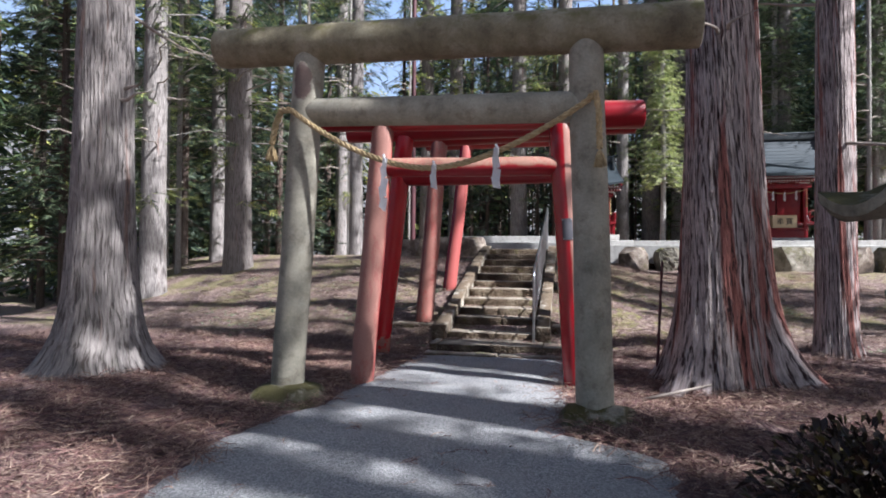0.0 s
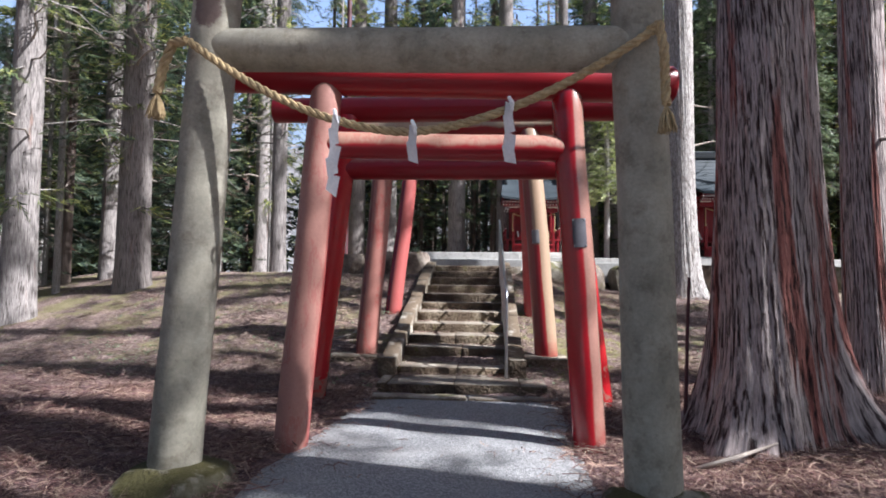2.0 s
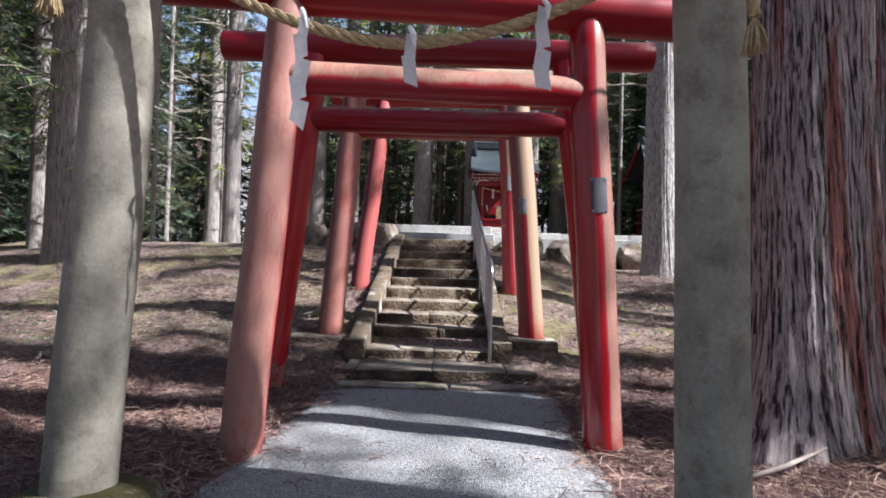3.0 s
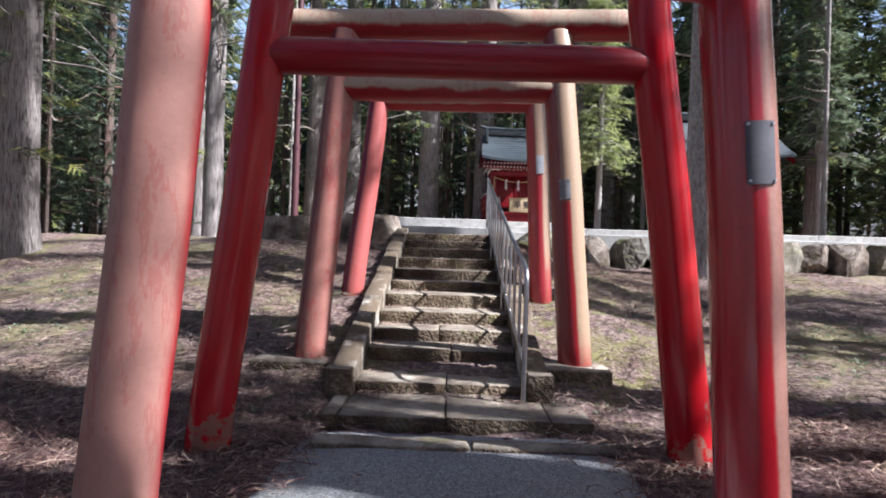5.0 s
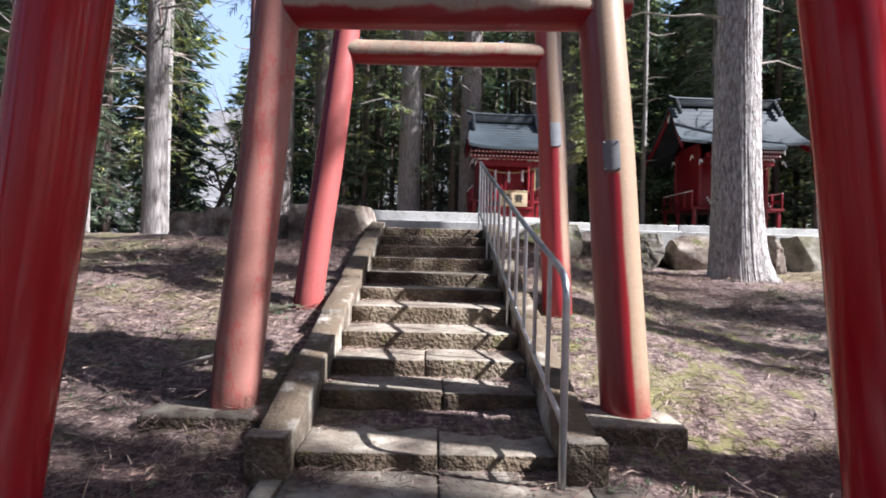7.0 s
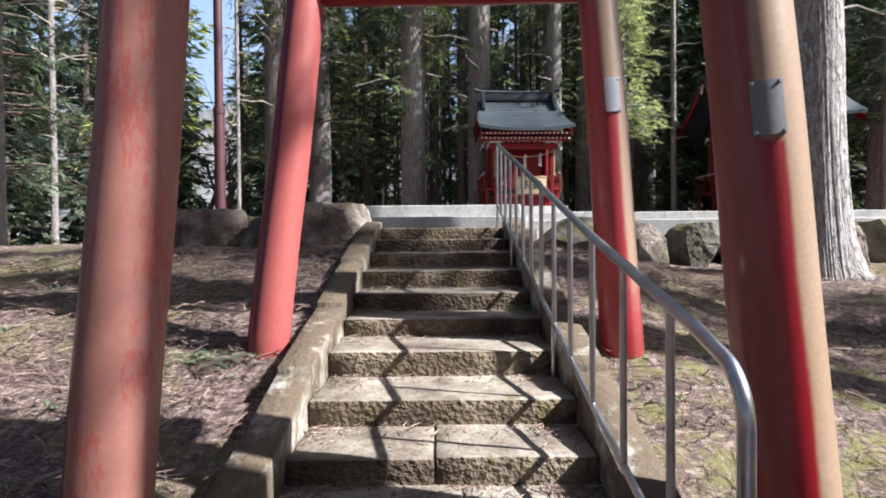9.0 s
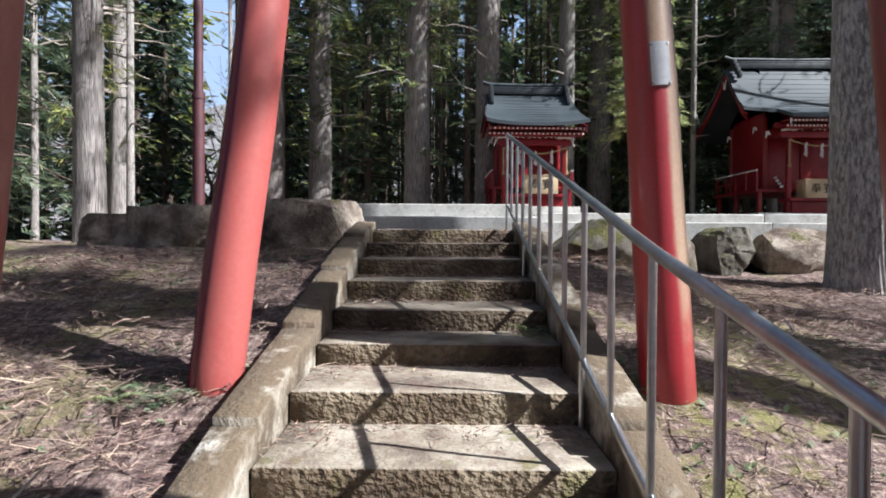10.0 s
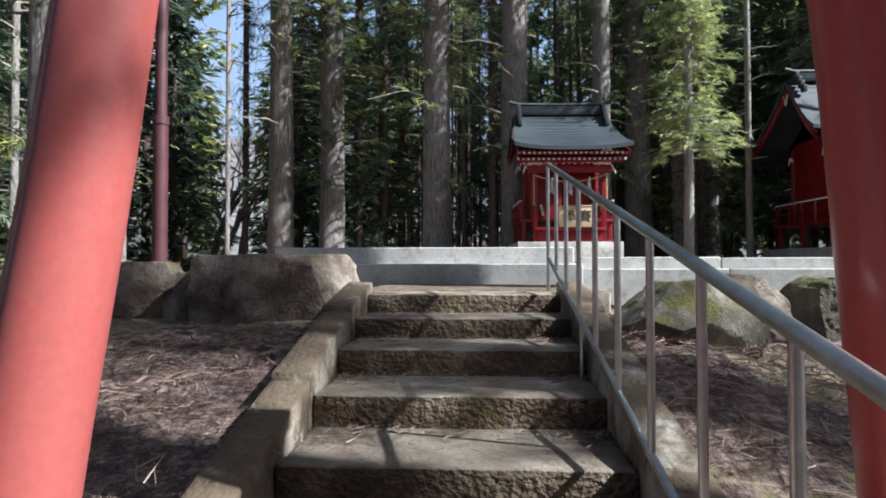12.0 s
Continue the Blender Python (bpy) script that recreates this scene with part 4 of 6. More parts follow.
def build_gates():
    build_torii((-1.97, 6.22, 0.02), (1.50, 6.08, 0.02), 0.26, 0.11, 3.24, 4.03, 0.19, 0.16, 0.225, 1.2, 1.1, (M_concrete_post, M_concrete_post, M_concrete_post, M_beam_post),
                "weathered grey concrete torii gate with mossy base stones", 2.0, None, 0.37)
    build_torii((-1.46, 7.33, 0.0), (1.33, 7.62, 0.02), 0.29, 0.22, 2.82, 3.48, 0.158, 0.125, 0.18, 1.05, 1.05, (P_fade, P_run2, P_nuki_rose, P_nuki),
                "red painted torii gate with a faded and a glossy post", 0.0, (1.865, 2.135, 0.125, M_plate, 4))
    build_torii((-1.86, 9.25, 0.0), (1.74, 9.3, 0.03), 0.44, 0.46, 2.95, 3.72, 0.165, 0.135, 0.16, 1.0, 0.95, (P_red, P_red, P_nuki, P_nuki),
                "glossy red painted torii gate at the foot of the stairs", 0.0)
    build_torii((-1.63, 11.42, 0.36), (1.28, 11.3, 0.46), 0.28, 0.28, 3.36, 4.08, 0.18, 0.15, 0.17, 0.8, 0.8, (P_shade_edge, P_run4, P_nuki_old, P_nuki_old),
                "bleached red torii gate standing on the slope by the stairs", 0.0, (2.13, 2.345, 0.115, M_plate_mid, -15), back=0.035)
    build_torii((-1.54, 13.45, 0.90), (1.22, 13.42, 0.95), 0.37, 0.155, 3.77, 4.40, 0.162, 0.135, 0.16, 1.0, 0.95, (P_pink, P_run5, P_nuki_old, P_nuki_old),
                "chalky red torii gate near the head of the stairs", 0.0, (2.70, 2.965, 0.115, M_plate_light, 4), back=0.075)


# ---- rope and paper streamers ----
def twisted_rope(points, radius, twist=28.0, strands=3):
    bm = bmesh.new()
    pts = [Vector(p) for p in points]
    for s in range(strands):
        line, run = [], 0.0
        for i, p in enumerate(pts):
            if i:
                run += (p - pts[i - 1]).length
            d = (pts[min(i + 1, len(pts) - 1)] - pts[max(i - 1, 0)]).normalized()
            u = d.cross(Vector((0.1, 1, 0.1))).normalized()
            w = d.cross(u)
            a = run * twist + s * 2 * math.pi / strands
            line.append(p + (u * math.cos(a) + w * math.sin(a)) * radius * 0.55)
        tube_between(bm, line, radius * 0.58, 7)
    return bm


def streamer(parent, at, n, w, h, drift=0.02, rz=0):
    """A zigzag of folded white paper: each fold a slanted leaf that hangs below and beside the one before."""
    bm = bmesh.new()
    x, z = 0.0, 0.05
    for k in range(n):
        s = 1 if k % 2 else -1
        wk = w * (0.7 + 0.3 * min(k, 2) / 2)
        y = -0.012 * (k % 2)
        last = k == n - 1
        tilt = 0.30 * wk * s
        vs = [(x - wk / 2, y, z), (x + wk / 2, y, z + tilt), (x + wk / 2 + s * wk * 0.25 + drift, y - 0.01, z - h * (1.15 if last else 1.0) + tilt), (x - wk / 2 + s * wk * 0.25 + drift, y + 0.006, z - h * (0.85 if last else 1.0))]
        bm.faces.new([bm.verts.new(v) for v in vs])
        x += s * wk * 0.35 + drift
        z -= h * 0.82
    bmesh.ops.solidify(bm, geom=bm.faces[:], thickness=0.003)
    knot = [(-0.012, -0.02, 0.075), (0.004, -0.045, 0.03), (0.012, -0.02, -0.02)]
    tube_between(bm, knot, [0.012, 0.016, 0.010], 6)
    ob = part("paper_streamer", bm, M_paper, parent, "white folded zigzag paper streamer", 20)
    ob.matrix_local = pose(*at, 0, 0, rz)
    return ob


def tassel(parent, at, length, r):
    bm = bmesh.new()
    rnd = random.Random(3)
    for k in range(70):
        a = rnd.uniform(0, 6.28)
        q = rnd.uniform(0.2, 1.0)
        tube_between(bm, [(0, 0, 0), (math.cos(a) * r * q * 0.6, math.sin(a) * r * q * 0.6, -length * 0.4), (math.cos(a) * r * q, math.sin(a) * r * q, -length * rnd.uniform(0.85, 1.05))],
                     [0.006, 0.007, 0.003], 5)
    ob = part("tassel", bm, M_rope, parent)
    ob.location = at
    return ob


def build_rope():
    r = thing("sacred_rope", "twisted straw rope with white paper streamers slung across the gate", "rope")
    a, b = Vector((-1.82, 5.98, 3.27)), Vector((1.45, 5.86, 3.22))
    low = 2.57
    pts = []
    n = 90
    for i in range(n + 1):
        t = i / n
        p = a.lerp(b, t)
        q = (t - 0.5) * 2
        p.z = low + (p.z - low) * abs(q) ** 1.75
        pts.append(p)
    part("rope", twisted_rope(pts, 0.030, 30), M_rope, r)
    tail = [a + Vector((-0.02, 0, 0.01)), a + Vector((-0.16, 0.06, 0.02)), a + Vector((-0.24, 0.08, -0.14)), a + Vector((-0.27, 0.06, -0.36))]
    part("rope_end", twisted_rope([tail[0].lerp(tail[1], k / 6) for k in range(6)] + [tail[1].lerp(tail[2], k / 8) for k in range(8)] + [tail[2].lerp(tail[3], k / 8) for k in range(9)], 0.034), M_rope, r)
    tassel(r, tail[-1], 0.19, 0.08)
    tail = [b + Vector((-0.02, 0, 0.0)), b + Vector((0.03, -0.04, 0.03)), b + Vector((0.06, -0.05, -0.14)), b + Vector((0.07, -0.05, -0.52))]
    part("rope_end", twisted_rope([tail[0].lerp(tail[1], k / 6) for k in range(6)] + [tail[1].lerp(tail[2], k / 8) for k in range(8)] + [tail[2].lerp(tail[3], k / 14) for k in range(15)], 0.03), M_rope, r)
    tassel(r, tail[-1], 0.18, 0.07)
    for i, (t, nn, hh) in enumerate(((0.345, 5, 0.128), (0.52, 2, 0.15), (0.712, 4, 0.125))):
        p = pts[int(t * n)]
        streamer(r, (p.x, p.y - 0.03, p.z - 0.01), nn, 0.078, hh, 0.002 if i else -0.003, 8 * i)


# ---- the handrail ----
def build_rail():
    h = thing("handrail", "brushed steel handrail with round balusters on the stairs", "handrail")
    x, ya, yb = 0.625, 10.45, 17.3

    def z_at(y, off=0.0):
        return float(np.interp(y, [ya, 12.0, yb], [1.395, 1.752, 3.118])) + off

    off = -0.885
    # the end post bends over into the top rail
    r = 0.17
    curve = [(x, ya, 0.05), (x, ya, 0.6), (x, ya, z_at(ya) - r + 0.02)]
    for k in range(1, 9):
        a = k / 8 * radians(76)
        curve.append((x, ya + r * (1 - math.cos(a)), z_at(ya) - r + 0.02 + r * math.sin(a)))
    curve += [(x, ya + 0.32, z_at(ya + 0.32)), (x, 12.0, z_at(12.0)), (x, 14.6, z_at(14.6)), (x, yb, z_at(yb))]
    part("top_rail", tube_between(bmesh.new(), curve, 0.0235, 16), M_steel, h)
    part("bottom_rail", tube_between(bmesh.new(), [(x, ya, z_at(ya, off)), (x, 12.0, z_at(12.0, off)), (x, yb, z_at(yb, off))], 0.018, 12), M_steel, h)
    n = 12
    for k in range(n + 1):
        y = 10.955 + 0.527 * k if k < n else yb
        main = k == n
        z0 = np.interp(y, STEP_Y, STEP_Z) - 0.05 if main else z_at(y, off)
        part("post" if main else "baluster", tube_between(bmesh.new(), [(x, y, z0), (x, y, z_at(y) - 0.01)], 0.0165, 12), M_steel, h)
    for y in (13.1, 15.6):
        part("rail_foot", tube_between(bmesh.new(), [(x, y, np.interp(y, STEP_Y, STEP_Z) - 0.25), (x, y, z_at(y, off))], 0.0165, 12), M_steel, h)


# ---- the shrines ----
def text_mesh(name, body, size, material, parent, m):
    cu = bpy.data.curves.new(name, "FONT")
    cu.body, cu.size, cu.extrude = body, size, 0.002
    cu.align_x, cu.align_y = "CENTER", "CENTER"
    tmp = bpy.data.objects.new(name, cu)
    me = bpy.data.meshes.new_from_object(tmp)
    bpy.data.objects.remove(tmp)
    ob = new(name, me)
    me.materials.clear()
    me.materials.append(material)
    ob.parent = parent
    ob.matrix_local = m
    return ob


def build_shrine(cx, front, base, w, hs, rz, rise, porch, label):
    """A small one-bay shrine: w is the half width of the hall; front: the box's face."""
    s = thing("shrine", label, "shrine", "small red shrines", at=(cx, front, base))
    s.rotation_euler = (0, 0, radians(rz))
    d0, d1 = 0.75, 0.75 + 1.5 * w
    pf = 0.59 if porch else 0.82
    H = 1.98 * hs
    fl = 0.55 * hs
    part("plinth", box_bm((-w * 1.25, 0.05, -0.5), (w * 1.25, d1 + 0.5, 0.0), 0.015), M_white_concrete, s, "pale concrete plinth")
    # floor, sills and steps
    part("floor_deck", box_bm((-w * 1.15, d0 - 0.35, fl - 0.07), (w * 1.15, d1 + 0.2, fl), 0.008), M_shrine_red, s)
    for sx in (-1, 1):
        for y in (d0 - 0.25, (d0 + d1) / 2, d1 + 0.1):
            part("floor_post", box_bm((sx * w * 1.05 - 0.05, y - 0.05, 0), (sx * w * 1.05 + 0.05, y + 0.05, fl - 0.07), 0.006), M_shrine_red, s)
    part("front_plinth", box_bm((-w * (pf - 0.04), 0.12, 0), (w * (pf - 0.04), d0 - 0.2, 0.26 * hs), 0.01), M_shrine_red, s)
    part("front_sill", box_bm((-w * (pf + 0.03), 0.04, 0.26 * hs), (w * (pf + 0.03), d0 - 0.2, 0.33 * hs), 0.008), M_shrine_red, s)
    # hall walls, with a recessed door
    part("wall", box_bm((-w * 0.8, d0 + 0.12, fl), (-w * 0.8 + 0.06, d1, H + 0.45), 0.004), M_shrine_red, s)
    part("wall", box_bm((w * 0.8 - 0.06, d0 + 0.12, fl), (w * 0.8, d1, H + 0.45), 0.004), M_shrine_red, s)
    part("wall", box_bm((-w * 0.8, d1 - 0.06, fl), (w * 0.8, d1, H + 0.45), 0.004), M_shrine_red, s)
    part("wall", box_bm((-w * 0.8, d0 + 0.12, H - 0.25), (w * 0.8, d0 + 0.18, H + 0.45), 0.004), M_shrine_red, s)
    for sx in (-1, 1):
        part("door", box_bm((min(sx * 0.02, sx * w * 0.7), d0 + 0.26, fl), (max(sx * 0.02, sx * w * 0.7), d0 + 0.30, H - 0.25), 0.004), M_shrine_red, s)
        for y in (d0 + 0.12, d1):
            part("corner_post", round_bar((sx * w * 0.8, y, fl - 0.1), (sx * w * 0.8, y, H + 0.3), 0.065, 0.065, 16, 3, 0, 0.006), M_shrine_red, s)
        part("front_post", box_bm((sx * w * pf - 0.055, 0.16, 0), (sx * w * pf + 0.055, 0.27, H - 0.12), 0.012), M_shrine_red, s)
        part("bracket", box_bm((sx * w * pf - 0.17, 0.12, H - 0.18), (sx * w * pf + 0.17, 0.3, H - 0.10), 0.02), M_white_trim, s, "white-edged carved bracket")
    part("front_beam", box_bm((-w * (pf + 0.18), 0.15, H - 0.36), (w * (pf + 0.18), 0.27, H - 0.20), 0.015), M_shrine_red, s)
    part("eave_beam", box_bm((-w * (pf + 0.30), 0.13, H - 0.10), (w * (pf + 0.30), 0.29, H + 0.03), 0.012), M_shrine_red, s)
    # white carved noses of the beams
    for sx in (-1, 1):
        for k, (y, z) in enumerate(((0.2, H - 0.28), (d0 + 0.1, H - 0.05), (d1 - 0.4, H - 0.05))):
            bm = bmesh.new()
            pts = [(sx * (w * 0.98 + 0.12 * t), y + 0.03 * math.sin(t * 5), z + 0.10 * math.sin(t * 4.5)) for t in (0, 0.25, 0.5, 0.75, 1.0)]
            tube_between(bm, pts, [0.028, 0.03, 0.026, 0.02, 0.01], 8)
            part("beam_nose", bm, M_white_trim, s, "white carved cloud-shaped beam nose")
    for k in (-0.45, 0.0, 0.45):
        bm = bmesh.new()
        tube_between(bm, [(w * k - 0.16, 0.17, H - 0.17), (w * k - 0.06, 0.15, H - 0.11), (w * k, 0.15, H - 0.15), (w * k + 0.06, 0.15, H - 0.11), (w * k + 0.16, 0.17, H - 0.17)], [0.012, 0.025, 0.02, 0.025, 0.012], 8)
        part("carving", bm, M_white_trim, s, "white carved frog-leg strut")
    # roof: curved front slope, shorter back slope
    rw = w * (1.6 if porch else 1.36)
    ridge_y, ridge_z = d0 + 0.55 * w, H + rise * hs
    eave_y, eave_z = -0.42, H + 0.08
    back_y, back_z = d1 + 0.95, H + 0.10

    def section(t):
        if t < 0.6:
            u = t / 0.6
            y = eave_y + (ridge_y - eave_y) * u
            z = eave_z + (ridge_z - eave_z) * (0.42 * u + 0.58 * u * u)
        else:
            u = (t - 0.6) / 0.4
            y = ridge_y + (back_y - ridge_y) * u
            z = ridge_z + (back_z - ridge_z) * (1.5 * u - 0.5 * u * u)
        return y, z

    bm = bmesh.new()
    nt_, nx = 22, 12
    top, bot = [], []
    nx = 24
    for i in range(nt_ + 1):
        rt, rb = [], []
        for j in range(nx + 1):
            q = j / nx * 2 - 1
            # the eave stands forward over the porch and steps back beside it
            t0 = porch * sstep((abs(q) - 0.50) / 0.08)
            t = t0 + (1 - t0) * i / nt_
            y, z = section(t)
            up = 0.10 * abs(q) ** 3 * (1 - 0.8 * min(1, t / 0.55)) if t < 0.55 else 0.0
            x = q * rw * (1 - 0.10 * sstep(t / 0.6) if t < 0.6 else 0.90 + 0.06 * (t - 0.6) / 0.4)
            rt.append(bm.verts.new((x, y, z + up + 0.055)))
            rb.append(bm.verts.new((x, y, z + up - 0.03)))
        top.append(rt)
        bot.append(rb)
    for i in range(nt_):
        for j in range(nx):
            bm.faces.new((top[i][j], top[i][j + 1], top[i + 1][j + 1], top[i + 1][j]))
            bm.faces.new((bot[i][j], bot[i + 1][j], bot[i + 1][j + 1], bot[i][j + 1]))
        bm.faces.new((top[i][0], top[i + 1][0], bot[i + 1][0], bot[i][0]))
        bm.faces.new((top[i][nx], bot[i][nx], bot[i + 1][nx], top[i + 1][nx]))
    for j in range(nx):
        bm.faces.new((top[0][j], bot[0][j], bot[0][j + 1], top[0][j + 1]))
        bm.faces.new((top[nt_][j], top[nt_][j + 1], bot[nt_][j + 1], bot[nt_][j]))
    bmesh.ops.recalc_face_normals(bm, faces=bm.faces)
    roof = part("roof", bm, M_roof, s, "curved blue-grey sheet-metal roof", 40)
    # courses of the roof sheets
    for i in range(1, 13):
        y, z = section(i / 13 * 0.6)
        y2, z2 = section(i / 13 * 0.6 + 0.01)
        k = rw * (1 - 0.10 * sstep(i / 13)) * (0.52 if i / 13 * 0.6 < porch else 1.0)
        bm = box_bm((-k * 0.995, -0.012, 0.0), (k * 0.995, 0.012, 0.012), 0.003, Matrix.Translation((0, y, z + 0.052)) @ Matrix.Rotation(math.atan2(z2 - z, y2 - y), 4, "X"))
        part("roof_course", bm, M_roof, roof)
    # ridge
    kr = rw * 0.80
    part("ridge", box_bm((-kr, ridge_y - 0.11, ridge_z + 0.02), (kr, ridge_y + 0.11, ridge_z + 0.17), 0.015), M_roof_dark, s)
    part("ridge_cap", box_bm((-kr, ridge_y - 0.07, ridge_z + 0.17), (kr, ridge_y + 0.07, ridge_z + 0.24), 0.02), M_roof_dark, s)
    bm = bmesh.new()
    tube_between(bm, [(-kr - 0.22, ridge_y, ridge_z + 0.36), (-kr, ridge_y, ridge_z + 0.30), (0, ridge_y, ridge_z + 0.28), (kr, ridge_y, ridge_z + 0.30), (kr + 0.22, ridge_y, ridge_z + 0.36)], 0.05, 10)
    part("ridge_pole", bm, M_roof, s)
    for sx in (-1, 1):
        bm = bmesh.new()
        for k in range(4):
            yy = ridge_y - 0.10 - 0.11 * k
            add_box(bm, (sx * kr - 0.05, yy - 0.07, ridge_z + 0.06 - 0.13 * k), (sx * kr + 0.05, yy + 0.07, ridge_z + 0.26 - 0.14 * k), 0.015)
        part("ridge_ornament", bm, M_roof_dark, s, "dark stepped ridge-end ornament")
        # barge board along the gable
        bm = bmesh.new()
        prev = None
        for i in range(nt_ + 1):
            t = porch + (1 - porch) * i / nt_
            y, z = section(t)
            k = rw * ((1 - 0.10 * sstep(t / 0.6)) if t < 0.6 else 0.90 + 0.06 * (t - 0.6) / 0.4) - 0.05
            ring = [bm.verts.new((sx * k, y, z - 0.03)), bm.verts.new((sx * k, y, z - 0.20)), bm.verts.new((sx * (k - 0.05), y, z - 0.20)), bm.verts.new((sx * (k - 0.05), y, z - 0.03))]
            if prev:
                for j in range(4):
                    bm.faces.new((prev[j], prev[(j + 1) % 4], ring[(j + 1) % 4], ring[j]))
            prev = ring
        bmesh.ops.recalc_face_normals(bm, faces=bm.faces)
        part("barge_board", bm, M_shrine_red, s)
        # gable wall
        bm = bmesh.new()
        ys = [section(i / nt_) for i in range(4, nt_ - 2)]
        poly = [bm.verts.new((sx * w * 0.78, y, z - 0.04)) for y, z in ys]
        poly += [bm.verts.new((sx * w * 0.78, ys[-1][0], H - 0.05)), bm.verts.new((sx * w * 0.78, ys[0][0], H - 0.05))]
        bm.faces.new(poly)
        bmesh.ops.solidify(bm, geom=bm.faces[:], thickness=0.04)
        part("gable_wall", bm, M_shrine_red, s)
        # pendant on the gable, edged in white
        bm = bmesh.new()
        tube_between(bm, [(sx * (rw * 0.9), ridge_y - 0.10, ridge_z - 0.30), (sx * (rw * 0.9), ridge_y, ridge_z - 0.52), (sx * (rw * 0.9), ridge_y + 0.10, ridge_z - 0.30)], [0.02, 0.035, 0.02], 8)
        part("gable_pendant", bm, M_white_trim, s)
        # veranda railing
        z1 = fl + 0.42 * hs
        part("railing_top", box_bm((sx * w * 1.12 - 0.025, d0 - 0.3, z1), (sx * w * 1.12 + 0.025, d1 + 0.1, z1 + 0.035), 0.004), M_white_trim, s, "white-capped veranda rail")
        part("railing_mid", box_bm((sx * w * 1.12 - 0.02, d0 - 0.3, fl + 0.2 * hs), (sx * w * 1.12 + 0.02, d1 + 0.1, fl + 0.24 * hs), 0.004), M_shrine_red, s)
        for k in range(5):
            y = d0 - 0.28 + (d1 + 0.3 - d0) * k / 4
            part("railing_post", box_bm((sx * w * 1.12 - 0.025, y - 0.025, fl), (sx * w * 1.12 + 0.025, y + 0.025, z1), 0.004), M_shrine_red, s)
        # stair string with white step edges
        a, b = Vector((sx * w * (pf + 0.12 if porch else 0.62), 0.24, 0.33 * hs)), Vector((sx * w * (pf + 0.12 if porch else 0.62), d0 - 0.2, fl))
        for k in range(4):
            p = a.lerp(b, k / 3)
            part("step_edge", box_bm((p.x - 0.02, p.y - 0.05, p.z + 0.28), (p.x + 0.02, p.y + 0.05, p.z + 0.34), 0.004), M_white_trim, s)
    # rafter ends, white, in two rows
    wide = 0.52 if porch else 1.0
    end = None
    for row, (y, z, n, sz) in enumerate(((-0.315, H + 0.0, 22, 0.048), (-0.14, H - 0.10, 22, 0.042))):
        for k in range(n):
            x = (-rw * 0.92 + 2 * rw * 0.92 * k / (n - 1)) * wide
            if end is None:
                ob = part("rafter_end", box_bm((-sz / 2, 0, -sz / 2), (sz / 2, 0.02, sz / 2), 0.003), M_white_trim, s, "white painted rafter end")
                end = ob.data
            else:
                ob = new("rafter_end", end)
                ob.parent = s
            ob.location = (x, y, z)
    part("eave_board", box_bm((-rw * 0.97 * wide, -0.29, H + 0.0), (rw * 0.97 * wide, 0.15, H + 0.045), 0.006), M_shrine_red, s)
    part("eave_board", box_bm((-rw * 0.94 * wide, -0.10, H - 0.14), (rw * 0.94 * wide, 0.15, H - 0.06), 0.006), M_shrine_red, s)
    for sx in (-1, 1):
        part("eave_end", box_bm((sx * rw * 0.95 * wide - 0.012, -0.34, H - 0.09), (sx * rw * 0.95 * wide + 0.012, -0.30, H + 0.05), 0.002), M_white_trim, s)
    return s, w, hs, H


def build_offering_box(cx, y, z, w):
    o = thing("offering_box", "plain pale wooden offering box with black brush lettering", "offering box", "offering boxes", at=(cx, y, z))
    bw, bh = w, 0.46
    part("body", box_bm((-bw / 2, 0, 0), (bw / 2, 0.4, bh), 0.01), M_box, o)
    part("rim", box_bm((-bw / 2 - 0.01, -0.01, bh), (bw / 2 + 0.01, 0.41, bh + 0.03), 0.006), M_box, o)
    for k, ch in enumerate("奉賽"):
        text_mesh("lettering", ch, bh * 0.62, M_ink, o, pose((k - 0.5) * bw * 0.38, -0.004, bh * 0.5, 90, 0, 0))
    return o


def build_shrine_rope(cx, y, z, w):
    r = thing("shrine_rope", "thin straw rope with paper streamers across the shrine front", "rope", "shrine ropes", at=(cx, y, z))
    pts = [Vector((-w * 0.85 + 1.7 * w * i / 40, 0, -0.16 * (1 - (i / 20 - 1) ** 2))) for i in range(41)]
    part("rope", twisted_rope(pts, 0.022, 40), M_rope, r)
    for sx in (-1, 1):
        line = [Vector((sx * w * 0.86, -0.01, -0.6 * k / 12)) for k in range(13)]
        part("rope_end", twisted_rope(line, 0.022, 40), M_rope, r)
        tassel(r, (sx * w * 0.86, -0.01, -0.58), 0.12, 0.05)
    for k in (-0.42, 0.02, 0.46):
        streamer(r, (w * k, -0.03, -0.17 * (1 - k * k)), 3, 0.085, 0.12, 0.0, 5)


def build_shrines():
    for cx, front, base, w, hs, rz, rise, porch in ((2.10, 24.9, 2.66, 0.95, 0.98, 2, 1.22, 0.0), (9.5, 25.0, 2.53, 1.3, 1.17, 0, 1.5, 0.13)):
        build_shrine(cx, front, base, w, hs, rz, rise, porch, "small red lacquered shrine with a curved grey metal roof")
        build_offering_box(cx + (0.0 if porch else 0.16), front + 0.02, base + 0.33 * hs + 0.001, w * (0.66 if porch else 0.9))
        build_shrine_rope(cx, front + 0.12, base + 1.98 * hs - 0.42, w * (0.72 if porch else 1.0))


